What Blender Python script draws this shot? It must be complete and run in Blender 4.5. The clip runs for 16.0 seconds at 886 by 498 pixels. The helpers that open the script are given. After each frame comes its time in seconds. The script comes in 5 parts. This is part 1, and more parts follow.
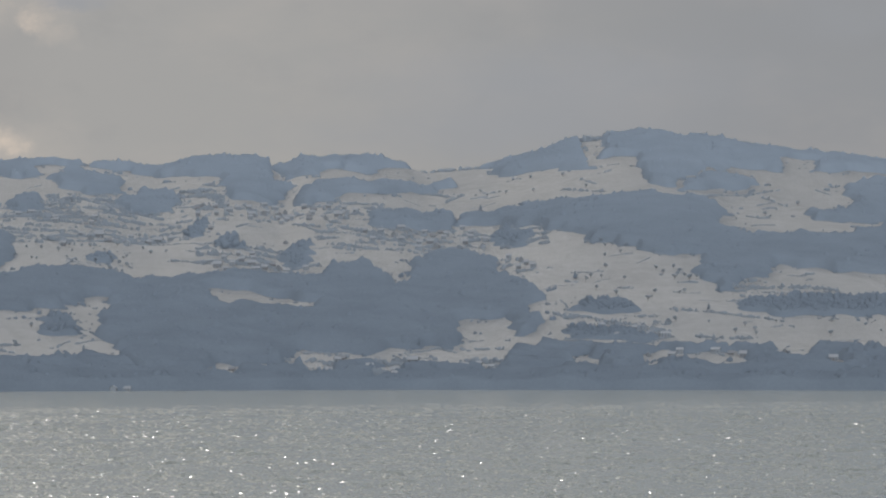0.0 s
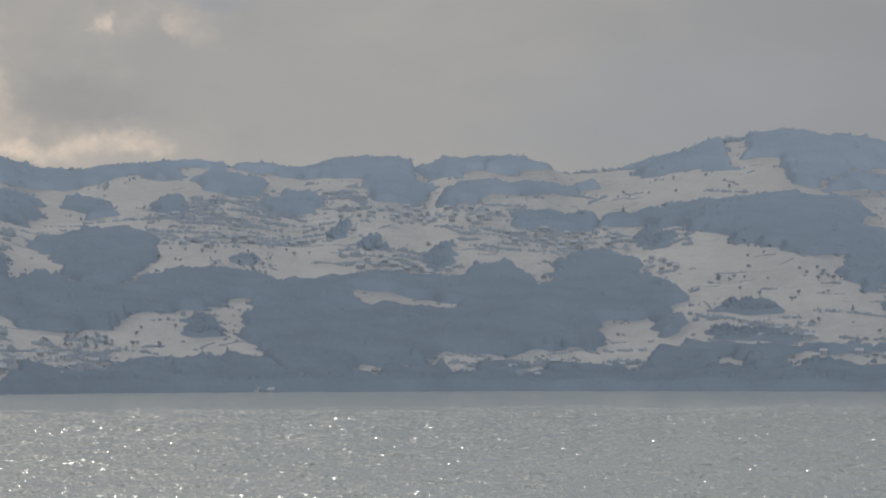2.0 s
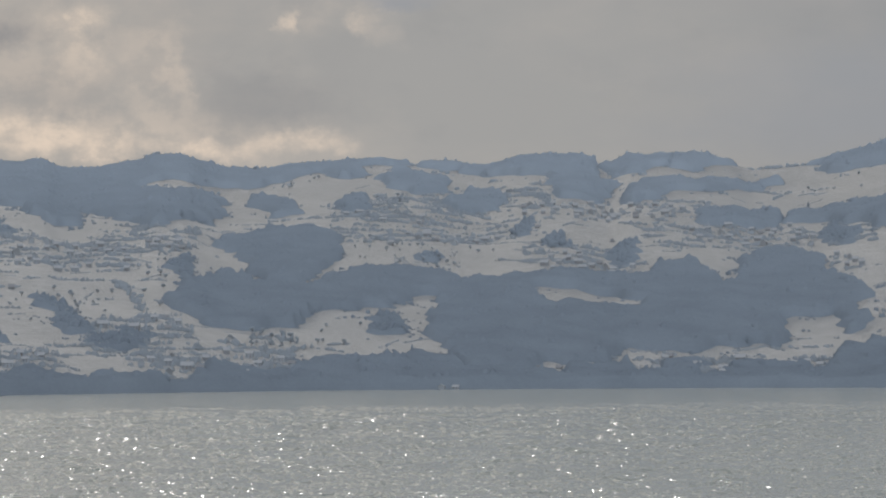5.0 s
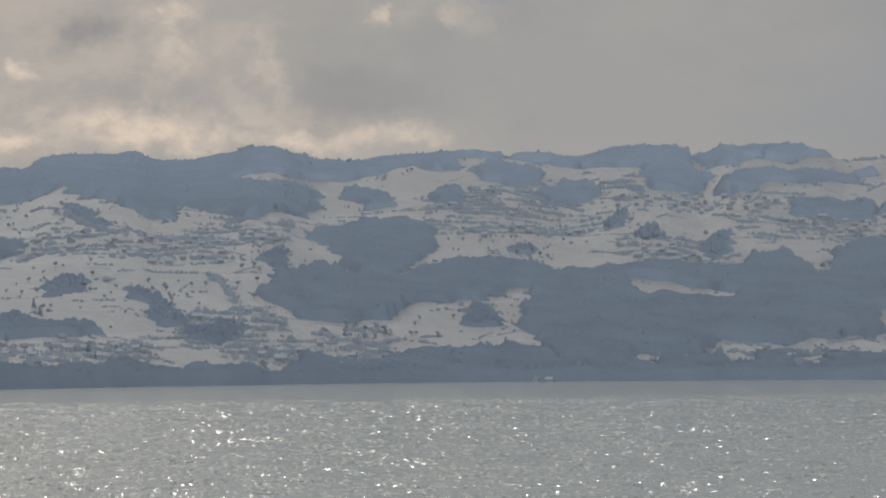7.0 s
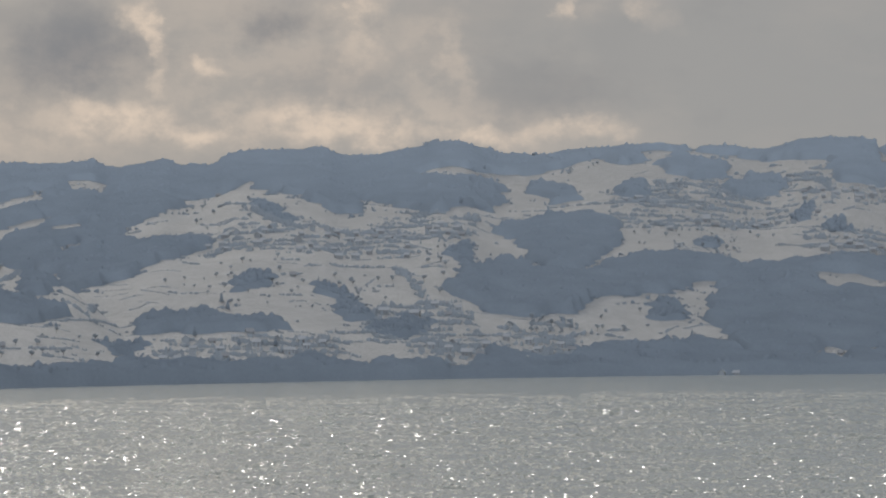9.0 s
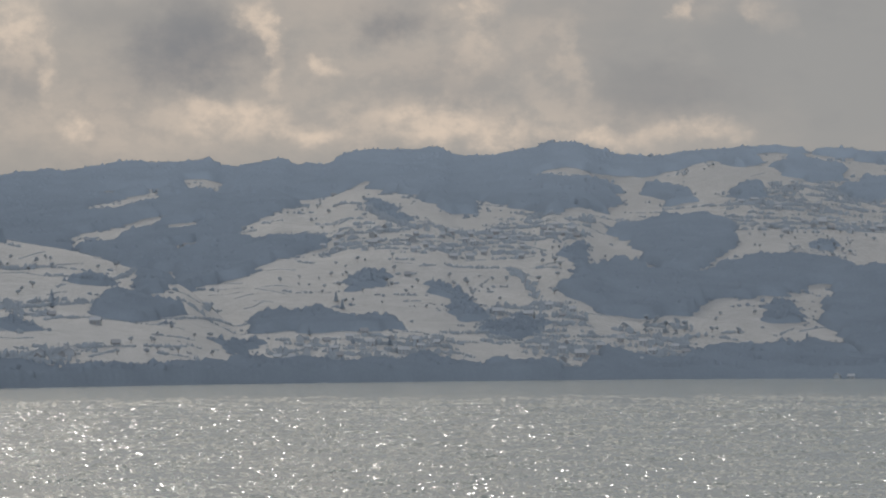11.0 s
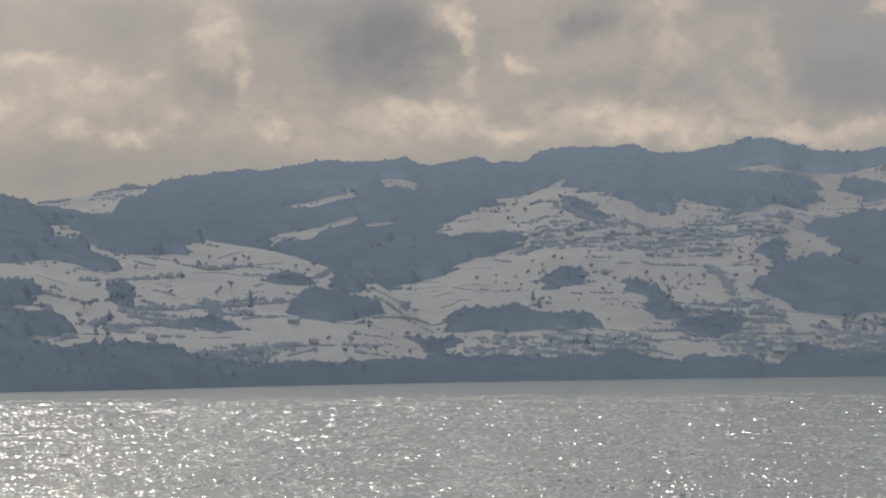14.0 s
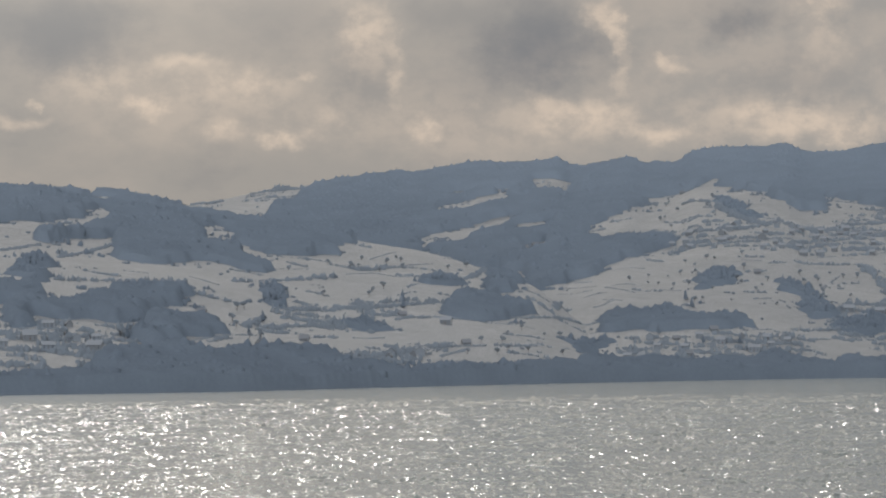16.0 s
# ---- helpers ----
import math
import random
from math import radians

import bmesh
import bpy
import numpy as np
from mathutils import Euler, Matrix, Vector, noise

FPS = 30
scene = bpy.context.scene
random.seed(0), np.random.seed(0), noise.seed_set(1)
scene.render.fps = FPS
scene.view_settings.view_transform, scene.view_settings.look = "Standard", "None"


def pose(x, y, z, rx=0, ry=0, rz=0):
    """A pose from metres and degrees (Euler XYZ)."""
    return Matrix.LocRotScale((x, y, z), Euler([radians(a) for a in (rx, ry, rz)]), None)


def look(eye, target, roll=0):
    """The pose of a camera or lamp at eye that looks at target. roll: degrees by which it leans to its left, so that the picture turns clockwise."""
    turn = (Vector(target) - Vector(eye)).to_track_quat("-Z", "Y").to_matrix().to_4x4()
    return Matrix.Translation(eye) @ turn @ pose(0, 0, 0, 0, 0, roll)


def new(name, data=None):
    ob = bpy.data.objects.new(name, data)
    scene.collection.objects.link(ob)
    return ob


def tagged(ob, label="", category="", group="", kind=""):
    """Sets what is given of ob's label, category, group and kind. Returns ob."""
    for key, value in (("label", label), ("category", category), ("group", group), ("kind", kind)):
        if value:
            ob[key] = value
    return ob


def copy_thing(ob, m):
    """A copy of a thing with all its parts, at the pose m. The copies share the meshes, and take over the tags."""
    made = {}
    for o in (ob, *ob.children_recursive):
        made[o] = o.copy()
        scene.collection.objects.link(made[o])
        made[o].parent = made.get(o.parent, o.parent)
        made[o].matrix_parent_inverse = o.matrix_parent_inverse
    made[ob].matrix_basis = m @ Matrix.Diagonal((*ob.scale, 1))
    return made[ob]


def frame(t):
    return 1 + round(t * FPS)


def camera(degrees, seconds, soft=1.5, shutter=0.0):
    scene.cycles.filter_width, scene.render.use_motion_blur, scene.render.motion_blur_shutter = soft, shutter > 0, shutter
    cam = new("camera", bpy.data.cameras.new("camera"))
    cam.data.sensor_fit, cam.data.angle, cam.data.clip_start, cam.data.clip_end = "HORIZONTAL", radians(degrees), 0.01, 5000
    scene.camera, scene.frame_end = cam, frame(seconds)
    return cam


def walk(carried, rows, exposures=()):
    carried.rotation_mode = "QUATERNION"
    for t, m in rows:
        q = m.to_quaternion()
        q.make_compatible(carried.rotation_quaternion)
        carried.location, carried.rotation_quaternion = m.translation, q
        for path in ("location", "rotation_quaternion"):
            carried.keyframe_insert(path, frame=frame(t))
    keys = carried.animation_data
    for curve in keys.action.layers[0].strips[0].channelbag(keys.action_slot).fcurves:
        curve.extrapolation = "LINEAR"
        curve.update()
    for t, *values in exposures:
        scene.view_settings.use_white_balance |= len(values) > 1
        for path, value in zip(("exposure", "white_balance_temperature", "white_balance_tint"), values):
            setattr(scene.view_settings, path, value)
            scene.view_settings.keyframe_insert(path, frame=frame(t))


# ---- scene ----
# ---- camera: it stands on a raised bank over the lake and turns ----
cam = camera(14.998, 16.0, soft=2.05)
EYE = (0.0, 0.0, 36.0)
# seconds, turn to the right, tilt up, lean (degrees)
TURNS = [
    (0.0, 8.766, 1.719, 0.11),
    (0.5, 8.018, 1.716, 0.169),
    (1.0, 7.506, 1.699, 0.212),
    (1.5, 6.908, 1.694, 0.096),
    (2.0, 6.338, 1.737, 0.084),
    (2.5, 5.681, 1.762, 0.103),
    (3.0, 5.271, 1.75, 0.096),
    (3.5, 4.789, 1.711, 0.056),
    (4.0, 4.331, 1.705, 0.021),
    (4.2, 4.125, 1.718, -0.027),
    (6.3, 2.109, 1.628, -0.019),
    (6.5, 2.041, 1.644, -0.045),
    (7.0, 1.617, 1.557, -0.125),
    (7.5, 0.853, 1.555, -0.175),
    (8.0, -0.14, 1.522, -0.08),
    (8.5, -0.807, 1.502, -0.092),
    (8.7, -1.139, 1.465, -0.186),
    (10.8, -3.162, 1.474, 0.147),
    (11.0, -3.501, 1.475, 0.172),
    (11.5, -4.095, 1.481, 0.074),
    (12.0, -4.543, 1.477, 0.205),
    (12.5, -4.943, 1.469, 0.044),
    (13.0, -5.606, 1.477, -0.067),
    (13.5, -6.145, 1.488, -0.144),
    (14.0, -6.849, 1.443, -0.083),
    (14.5, -7.58, 1.436, -0.078),
    (15.0, -8.046, 1.479, -0.102),
    (15.5, -8.849, 1.415, -0.187),
    (16.0, -9.438, 1.452, -0.208),
]


def aim(turn, tilt, lean):
    return pose(*EYE, 0, 0, -turn) @ pose(0, 0, 0, 90 + tilt) @ pose(0, 0, 0, 0, 0, lean)


walk(cam, [(t, aim(a, b, c)) for t, a, b, c in TURNS],
     [(0.0, 0.19), (4.0, 0.17), (8.0, 0.09), (12.0, 0.0), (16.0, -0.03)])
# ---- world: thin blue sky over a broken cloud deck; one veiled sun ----
SUN_AZ, SUN_EL = -19.0, 28.0
world = bpy.data.worlds.new("world")
scene.world = world
world.use_nodes = True
wt = world.node_tree
wt.nodes.clear()


def wnode(kind, **vals):
    n = wt.nodes.new(kind)
    for k, v in vals.items():
        n.inputs[k].default_value = v
    return n


def wmath(op, a, b=0.0, c=None, clamp=False):
    n = wt.nodes.new("ShaderNodeMath")
    n.operation, n.use_clamp = op, clamp
    for i, v in enumerate((a, b) if c is None else (a, b, c)):
        if isinstance(v, (int, float)):
            n.inputs[i].default_value = v
        else:
            wt.links.new(v, n.inputs[i])
    return n.outputs[0]


def wmix(fac, a, b):
    n = wt.nodes.new("ShaderNodeMix")
    n.data_type = "RGBA"
    for i, v in ((0, fac), (6, a), (7, b)):
        if isinstance(v, (int, float)):
            n.inputs[i].default_value = v
        elif isinstance(v, tuple):
            n.inputs[i].default_value = (*v, 1)
        else:
            wt.links.new(v, n.inputs[i])
    return n.outputs[2]


def wrange(x, a, b, lo=0.0, hi=1.0):
    n = wt.nodes.new("ShaderNodeMapRange")
    n.interpolation_type = "SMOOTHSTEP"
    wt.links.new(x, n.inputs[0])
    for i, v in ((1, a), (2, b), (3, lo), (4, hi)):
        n.inputs[i].default_value = v
    return n.outputs[0]


def build_sky():
    way = wnode("ShaderNodeTexCoord").outputs["Generated"]
    sep = wnode("ShaderNodeSeparateXYZ")
    wt.links.new(way, sep.inputs[0])
    az = wmath("MULTIPLY", wmath("ARCTAN2", sep.outputs[0], sep.outputs[1]), 57.296)
    el = wmath("MULTIPLY", wmath("ARCSINE", sep.outputs[2]), 57.296)
    flat = wnode("ShaderNodeCombineXYZ")
    wt.links.new(az, flat.inputs[0])
    wt.links.new(el, flat.inputs[1])

    def cloud_noise(scale, detail, rough, off, sy=1.5):
        m = wnode("ShaderNodeMapping", Location=off, Scale=(scale, scale * sy, 1))
        wt.links.new(flat.outputs[0], m.inputs[0])
        n = wnode("ShaderNodeTexNoise", Scale=1.0, Detail=detail, Roughness=rough)
        wt.links.new(m.outputs[0], n.inputs["Vector"])
        return n
    # ragged edges: directions shifted by noise
    rag = cloud_noise(1.3, 5, 0.6, (3, 1, 0), 1.2)
    v = wnode("ShaderNodeVectorMath")
    v.operation = "SUBTRACT"
    wt.links.new(rag.outputs["Color"], v.inputs[0])
    v.inputs[1].default_value = (0.5, 0.5, 0.5)
    v2 = wnode("ShaderNodeVectorMath")
    v2.operation = "MULTIPLY_ADD"
    wt.links.new(v.outputs[0], v2.inputs[0])
    v2.inputs[1].default_value = (1.5, 0.8, 0)
    wt.links.new(flat.outputs[0], v2.inputs[2])
    ragged = v2.outputs[0]

    def puff(a, e, ra, re, weight):
        m = wnode("ShaderNodeVectorMath")
        m.operation = "SUBTRACT"
        wt.links.new(ragged, m.inputs[0])
        m.inputs[1].default_value = (a, e, 0)
        s = wnode("ShaderNodeVectorMath")
        s.operation = "MULTIPLY"
        wt.links.new(m.outputs[0], s.inputs[0])
        s.inputs[1].default_value = (1 / ra, 1 / re, 0)
        d = wnode("ShaderNodeVectorMath")
        d.operation = "LENGTH"
        wt.links.new(s.outputs[0], d.inputs[0])
        return wrange(d.outputs["Value"], 1.9, 0.1, 0.0, weight)

    left = wrange(az, 6.0, -14.0)
    broad = cloud_noise(0.22, 6, 0.58, (0.7, 4.2, 0), 2.0).outputs["Fac"]
    fine = cloud_noise(0.7, 7, 0.6, (5.1, 0.3, 0), 1.6).outputs["Fac"]
    grey = wmix(left, wmix(wrange(az, 5.0, 15.0), CLOUD_RIGHT, CLOUD_EAST), CLOUD_LEFT)
    lit = wmath("MULTIPLY", wrange(broad, 0.42, 0.7), wrange(az, 10.0, -12.0, 0.06, 0.2))
    col = wmix(lit, grey, CLOUD_LIT)
    dark = wmath("MULTIPLY", wrange(fine, 0.5, 0.75), wrange(az, 10.0, -10.0, 0.10, 0.28))
    col = wmix(dark, col, CLOUD_DARK)
    for a, e, ra, re, w in GREY_PUFFS:
        col = wmix(puff(a, e, ra, re, w), col, CLOUD_BLUE)
    for a, e, ra, re, w in DARK_PUFFS:
        col = wmix(puff(a, e, ra, re, w), col, CLOUD_DARK)
    curls = wrange(cloud_noise(1.6, 6, 0.62, (2.3, 7.7, 0), 1.3).outputs["Fac"], 0.36, 0.62, 0.35, 1.0)
    for a, e, ra, re, w in LIT_PUFFS:
        col = wmix(wmath("MULTIPLY", puff(a, e, ra, re, w), curls), col, CLOUD_LIT)
    # cloud opposite the sun is lit from the front: brighter and whiter
    away = wrange(sep.outputs[1], 0.75, -0.8)
    col = wmix(away, col, CLOUD_FAR)
    # the deck thins overhead, and glows round the veiled sun
    up = wnode("ShaderNodeVectorMath")
    up.operation = "SCALE"
    wt.links.new(col, up.inputs[0])
    wt.links.new(wrange(sep.outputs[2], 0.105, 0.35, 1.0, OVERHEAD), up.inputs["Scale"])
    near = wnode("ShaderNodeVectorMath")
    near.operation = "DOT_PRODUCT"
    wt.links.new(way, near.inputs[0])
    a, e = radians(SUN_AZ), radians(SUN_EL)
    near.inputs[1].default_value = (math.sin(a) * math.cos(e), math.cos(a) * math.cos(e), math.sin(e))
    glow = wrange(near.outputs["Value"], 0.90, 1.0, 0.0, 0.9)
    col = wmix(glow, up.outputs[0], SUN_GLOW)
    # real radiance is ten times the background strength
    sc = wnode("ShaderNodeVectorMath")
    sc.operation = "SCALE"
    wt.links.new(col, sc.inputs[0])
    sc.inputs["Scale"].default_value = 10.0
    sky = wnode("ShaderNodeTexSky")
    sky.sky_type, sky.sun_disc = "NISHITA", False
    sky.sun_elevation, sky.sun_rotation = radians(SUN_EL), radians(SUN_AZ)
    cover = wrange(sep.outputs[2], 0.35, 0.95, 1.0, 0.85)
    bg = wnode("ShaderNodeBackground", Strength=0.1)
    wt.links.new(wmix(cover, sky.outputs[0], sc.outputs[0]), bg.inputs["Color"])
    out = wnode("ShaderNodeOutputWorld")
    wt.links.new(bg.outputs[0], out.inputs[0])


CLOUD_RIGHT, CLOUD_LEFT, CLOUD_EAST = (0.318, 0.314, 0.308), (0.362, 0.337, 0.31), (0.255, 0.261, 0.272)
CLOUD_LIT, CLOUD_DARK, CLOUD_BLUE, CLOUD_FAR = (0.72, 0.59, 0.475), (0.215, 0.22, 0.232), (0.275, 0.287, 0.31), (0.40, 0.445, 0.51)
OVERHEAD, SUN_GLOW = 1.45, (1.15, 1.05, 0.9)
# puffs: azimuth, elevation, half width, half height (degrees), weight
LIT_PUFFS = [(-4.6, 4.4, 2.6, 1.1, 0.22), (-11.6, 4.2, 3.2, 0.9, 0.18), (-2.2, 3.5, 2.6, 0.4, 0.3), (-8.6, 3.5, 2.4, 0.45, 0.25), (-13.79, 4.64, 0.46, 0.12, 0.7), (-14.51, 3.87, 0.29, 0.17, 0.9), (-12.83, 4.25, 0.57, 0.24, 0.6), (-13.17, 3.44, 0.29, 0.17, 0.7), (-12.07, 3.29, 0.29, 0.13, 0.8), (-14.56, 4.25, 0.96, 0.27, 0.35), (-9.76, 3.46, 0.27, 0.13, 0.85), (-16.37, 3.96, 0.11, 0.07, 0.5), (-16.65, 3.60, 0.38, 0.11, 0.5), (-10.76, 5.16, 0.33, 0.48, 0.7), (-10.33, 4.54, 0.15, 0.48, 0.5), (-11.30, 3.63, 0.29, 0.17, 0.4), (-6.48, 5.00, 0.15, 0.72, 0.65), (-7.06, 3.64, 0.86, 0.23, 0.8), (-5.72, 3.39, 0.43, 0.11, 0.75), (-7.73, 3.93, 0.24, 0.14, 0.6), (-3.99, 3.68, 0.57, 0.13, 0.6), (-3.33, 3.49, 0.67, 0.15, 0.7), (-2.57, 3.35, 0.57, 0.12, 0.6), (-5.52, 4.63, 0.21, 0.10, 0.7), (-3.03, 5.06, 0.29, 0.48, 0.3), (-11.87, 4.45, 0.19, 0.08, 0.5), (-15.51, 4.25, 0.57, 0.19, 0.3), (-6.62, 5.41, 0.19, 0.33, 0.55), (-1.03, 3.40, 0.57, 0.11, 0.55), (0.50, 3.51, 0.38, 0.13, 0.4), (-0.66, 3.40, 0.48, 0.11, 0.5), (0.59, 3.45, 0.34, 0.14, 0.5), (-2.97, 5.49, 0.13, 0.24, 0.4), (-1.38, 4.70, 0.19, 0.67, 0.2), (0.50, 5.52, 0.13, 0.17, 0.4), (1.75, 5.46, 0.17, 0.17, 0.3), (-2.90, 5.51, 0.40, 0.38, 0.3), (-1.76, 4.86, 0.38, 0.86, 0.22), (-2.61, 3.51, 0.57, 0.19, 0.35), (-0.32, 3.38, 0.48, 0.13, 0.32), (1.12, 3.44, 0.38, 0.12, 0.32), (0.63, 5.50, 0.11, 0.19, 0.35), (2.17, 5.55, 0.40, 0.27, 0.15), (0.92, 5.69, 0.57, 0.24, 0.15), (1.91, 5.52, 0.19, 0.29, 0.12), (1.44, 3.47, 0.29, 0.17, 0.25), (-4.31, 3.55, 1.53, 0.38, 0.25), (-13.79, 3.87, 1.91, 0.67, 0.2)]
DARK_PUFFS = [(-7.83, 4.82, 0.67, 0.48, 0.75), (-15.99, 5.10, 0.86, 0.48, 0.6), (-4.46, 5.27, 0.38, 0.21, 0.4), (-15.99, 5.10, 1.10, 0.62, 0.85), (-7.83, 4.82, 0.91, 0.65, 1), (-4.46, 5.27, 0.59, 0.31, 0.7), (-12.16, 5.21, 1.05, 0.43, 0.35), (-10.81, 4.44, 0.38, 0.48, 0.35), (-3.51, 4.30, 0.96, 0.38, 0.3), (-9.37, 5.40, 0.57, 0.29, 0.35), (-0.07, 4.09, 1.15, 0.48, 0.35), (1.36, 5.13, 0.57, 0.57, 0.1), (0.50, 4.13, 1.15, 0.38, 0.15), (-1.72, 5.18, 0.38, 0.57, 0.1), (-0.81, 5.34, 0.86, 0.38, 0.08), (-9.08, 3.77, 0.57, 0.57, 0.2)]
GREY_PUFFS = [(2.41, 5.86, 0.57, 0.11, 0.55), (2.28, 5.86, 0.38, 0.15, 0.5), (11.32, 4.52, 2.49, 0.57, 0.5), (9.88, 3.70, 2.87, 0.38, 0.5), (15.63, 5.64, 0.96, 0.38, 0.3), (9.29, 4.58, 2.39, 0.48, 0.25)]
build_sky()

sun = new("sun", bpy.data.lights.new("sun", "SUN"))
sun.data.energy, sun.data.angle, sun.data.color = 0.65, radians(7), (1, 0.96, 0.91)
sa, se = radians(SUN_AZ), radians(SUN_EL)
sun.matrix_world = look((0, 0, 800), (-1000 * math.sin(sa) * math.cos(se), -1000 * math.cos(sa) * math.cos(se), 800 - 1000 * math.sin(se)))
# ---- materials ----
def material(name):
    m = bpy.data.materials.new(name)
    m.use_nodes = True
    nt = m.node_tree
    return m, nt, nt.nodes["Principled BSDF"]


def node(nt, kind, **vals):
    n = nt.nodes.new(kind)
    for k, v in vals.items():
        n.inputs[k].default_value = v
    return n


def ramp(nt, fac, stops):
    n = nt.nodes.new("ShaderNodeValToRGB")
    e = n.color_ramp.elements
    while len(e) < len(stops):
        e.new(0.5)
    for i, (p, c) in enumerate(stops):
        e[i].position, e[i].color = p, (*c, 1) if len(c) == 3 else c
    nt.links.new(fac, n.inputs[0])
    return n.outputs[0]


def mix(nt, fac, a, b, blend="MIX"):
    n = nt.nodes.new("ShaderNodeMix")
    n.data_type, n.blend_type = "RGBA", blend
    for i, v in ((0, fac), (6, a), (7, b)):
        if isinstance(v, (int, float)):
            n.inputs[i].default_value = v
        elif isinstance(v, tuple):
            n.inputs[i].default_value = (*v, 1)
        else:
            nt.links.new(v, n.inputs[i])
    return n.outputs[2]


def math_node(nt, op, a, b=0.0):
    n = nt.nodes.new("ShaderNodeMath")
    n.operation = op
    for i, v in ((0, a), (1, b)):
        if isinstance(v, (int, float)):
            n.inputs[i].default_value = v
        else:
            nt.links.new(v, n.inputs[i])
    return n.outputs[0]


def position(nt):
    return nt.nodes.new("ShaderNodeNewGeometry").outputs["Position"]


def noise_at(nt, vec, scale, detail=4.0, rough=0.55):
    n = node(nt, "ShaderNodeTexNoise", Scale=scale, Detail=detail, Roughness=rough)
    nt.links.new(vec, n.inputs["Vector"])
    return n.outputs["Fac"]


def make_snow():
    """Thin old snow on meadows, with stubble and grass pricking through."""
    m, nt, b = material("snow")
    p = position(nt)
    large = noise_at(nt, p, 0.012)
    drift = noise_at(nt, p, 0.07, 4)
    fine = noise_at(nt, p, 2.2, 3)
    col = mix(nt, large, (0.60, 0.59, 0.575), (0.685, 0.675, 0.66))
    plots = node(nt, "ShaderNodeTexVoronoi", Scale=1.0)
    net = node(nt, "ShaderNodeMapping", Scale=(0.014, 0.009, 0.0))
    wob = nt.nodes.new("ShaderNodeVectorMath")
    wob.operation = "MULTIPLY_ADD"
    n = node(nt, "ShaderNodeTexNoise", Scale=0.02, Detail=2.0)
    nt.links.new(p, n.inputs["Vector"])
    nt.links.new(n.outputs["Color"], wob.inputs[0])
    wob.inputs[1].default_value = (40, 60, 0)
    nt.links.new(p, wob.inputs[2])
    nt.links.new(wob.outputs[0], net.inputs[0])
    nt.links.new(net.outputs[0], plots.inputs["Vector"])
    tone = nt.nodes.new("ShaderNodeSeparateColor")
    nt.links.new(plots.outputs["Color"], tone.inputs[0])
    col = mix(nt, math_node(nt, "MULTIPLY", tone.outputs[0], 0.22), col, (0.42, 0.415, 0.41))
    thin = math_node(nt, "ADD", fine, math_node(nt, "MULTIPLY", math_node(nt, "SUBTRACT", drift, 0.5), 0.12))
    stubble = ramp(nt, thin, [(0.34, (0, 0, 0)), (0.62, (1, 1, 1))])
    col = mix(nt, math_node(nt, "MULTIPLY", stubble, 0.82), col, (0.15, 0.148, 0.14))
    nt.links.new(col, b.inputs["Base Color"])
    b.inputs["Roughness"].default_value = 0.85
    b.inputs["Specular IOR Level"].default_value = 0.2
    return m


def make_hazed(name, twig, haze, low, high):
    """Twigs and needles with distance haze mixed into the base colour, more with the height above the lake, most along
    the crest.
    """
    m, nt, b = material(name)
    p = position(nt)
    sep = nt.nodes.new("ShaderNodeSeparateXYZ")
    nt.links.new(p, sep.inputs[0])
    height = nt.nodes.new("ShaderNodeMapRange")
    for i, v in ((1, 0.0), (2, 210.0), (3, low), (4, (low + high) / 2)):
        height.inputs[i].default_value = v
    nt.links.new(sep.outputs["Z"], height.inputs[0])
    crest_haze = nt.nodes.new("ShaderNodeMapRange")
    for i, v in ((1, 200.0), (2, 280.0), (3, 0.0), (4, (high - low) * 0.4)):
        crest_haze.inputs[i].default_value = v
    nt.links.new(sep.outputs["Z"], crest_haze.inputs[0])
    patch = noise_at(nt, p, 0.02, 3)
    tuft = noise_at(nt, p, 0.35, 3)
    f = math_node(nt, "ADD", math_node(nt, "ADD", height.outputs[0], crest_haze.outputs[0]), math_node(nt, "MULTIPLY", math_node(nt, "SUBTRACT", patch, 0.5), 0.2))
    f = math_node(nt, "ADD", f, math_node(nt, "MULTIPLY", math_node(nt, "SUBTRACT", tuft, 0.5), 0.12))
    nt.links.new(mix(nt, f, twig, haze), b.inputs["Base Color"])
    b.inputs["Roughness"].default_value = 0.9
    b.inputs["Specular IOR Level"].default_value = 0.15
    # shading normals bent toward the viewpoint, so crowns shade flat as in haze
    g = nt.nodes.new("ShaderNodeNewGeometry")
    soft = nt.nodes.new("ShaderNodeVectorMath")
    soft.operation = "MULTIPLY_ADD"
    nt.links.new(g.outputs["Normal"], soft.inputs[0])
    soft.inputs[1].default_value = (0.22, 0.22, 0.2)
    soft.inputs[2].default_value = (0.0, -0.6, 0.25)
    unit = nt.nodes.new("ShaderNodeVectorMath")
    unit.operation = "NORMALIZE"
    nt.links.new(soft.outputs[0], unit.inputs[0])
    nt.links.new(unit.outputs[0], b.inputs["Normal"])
    return m


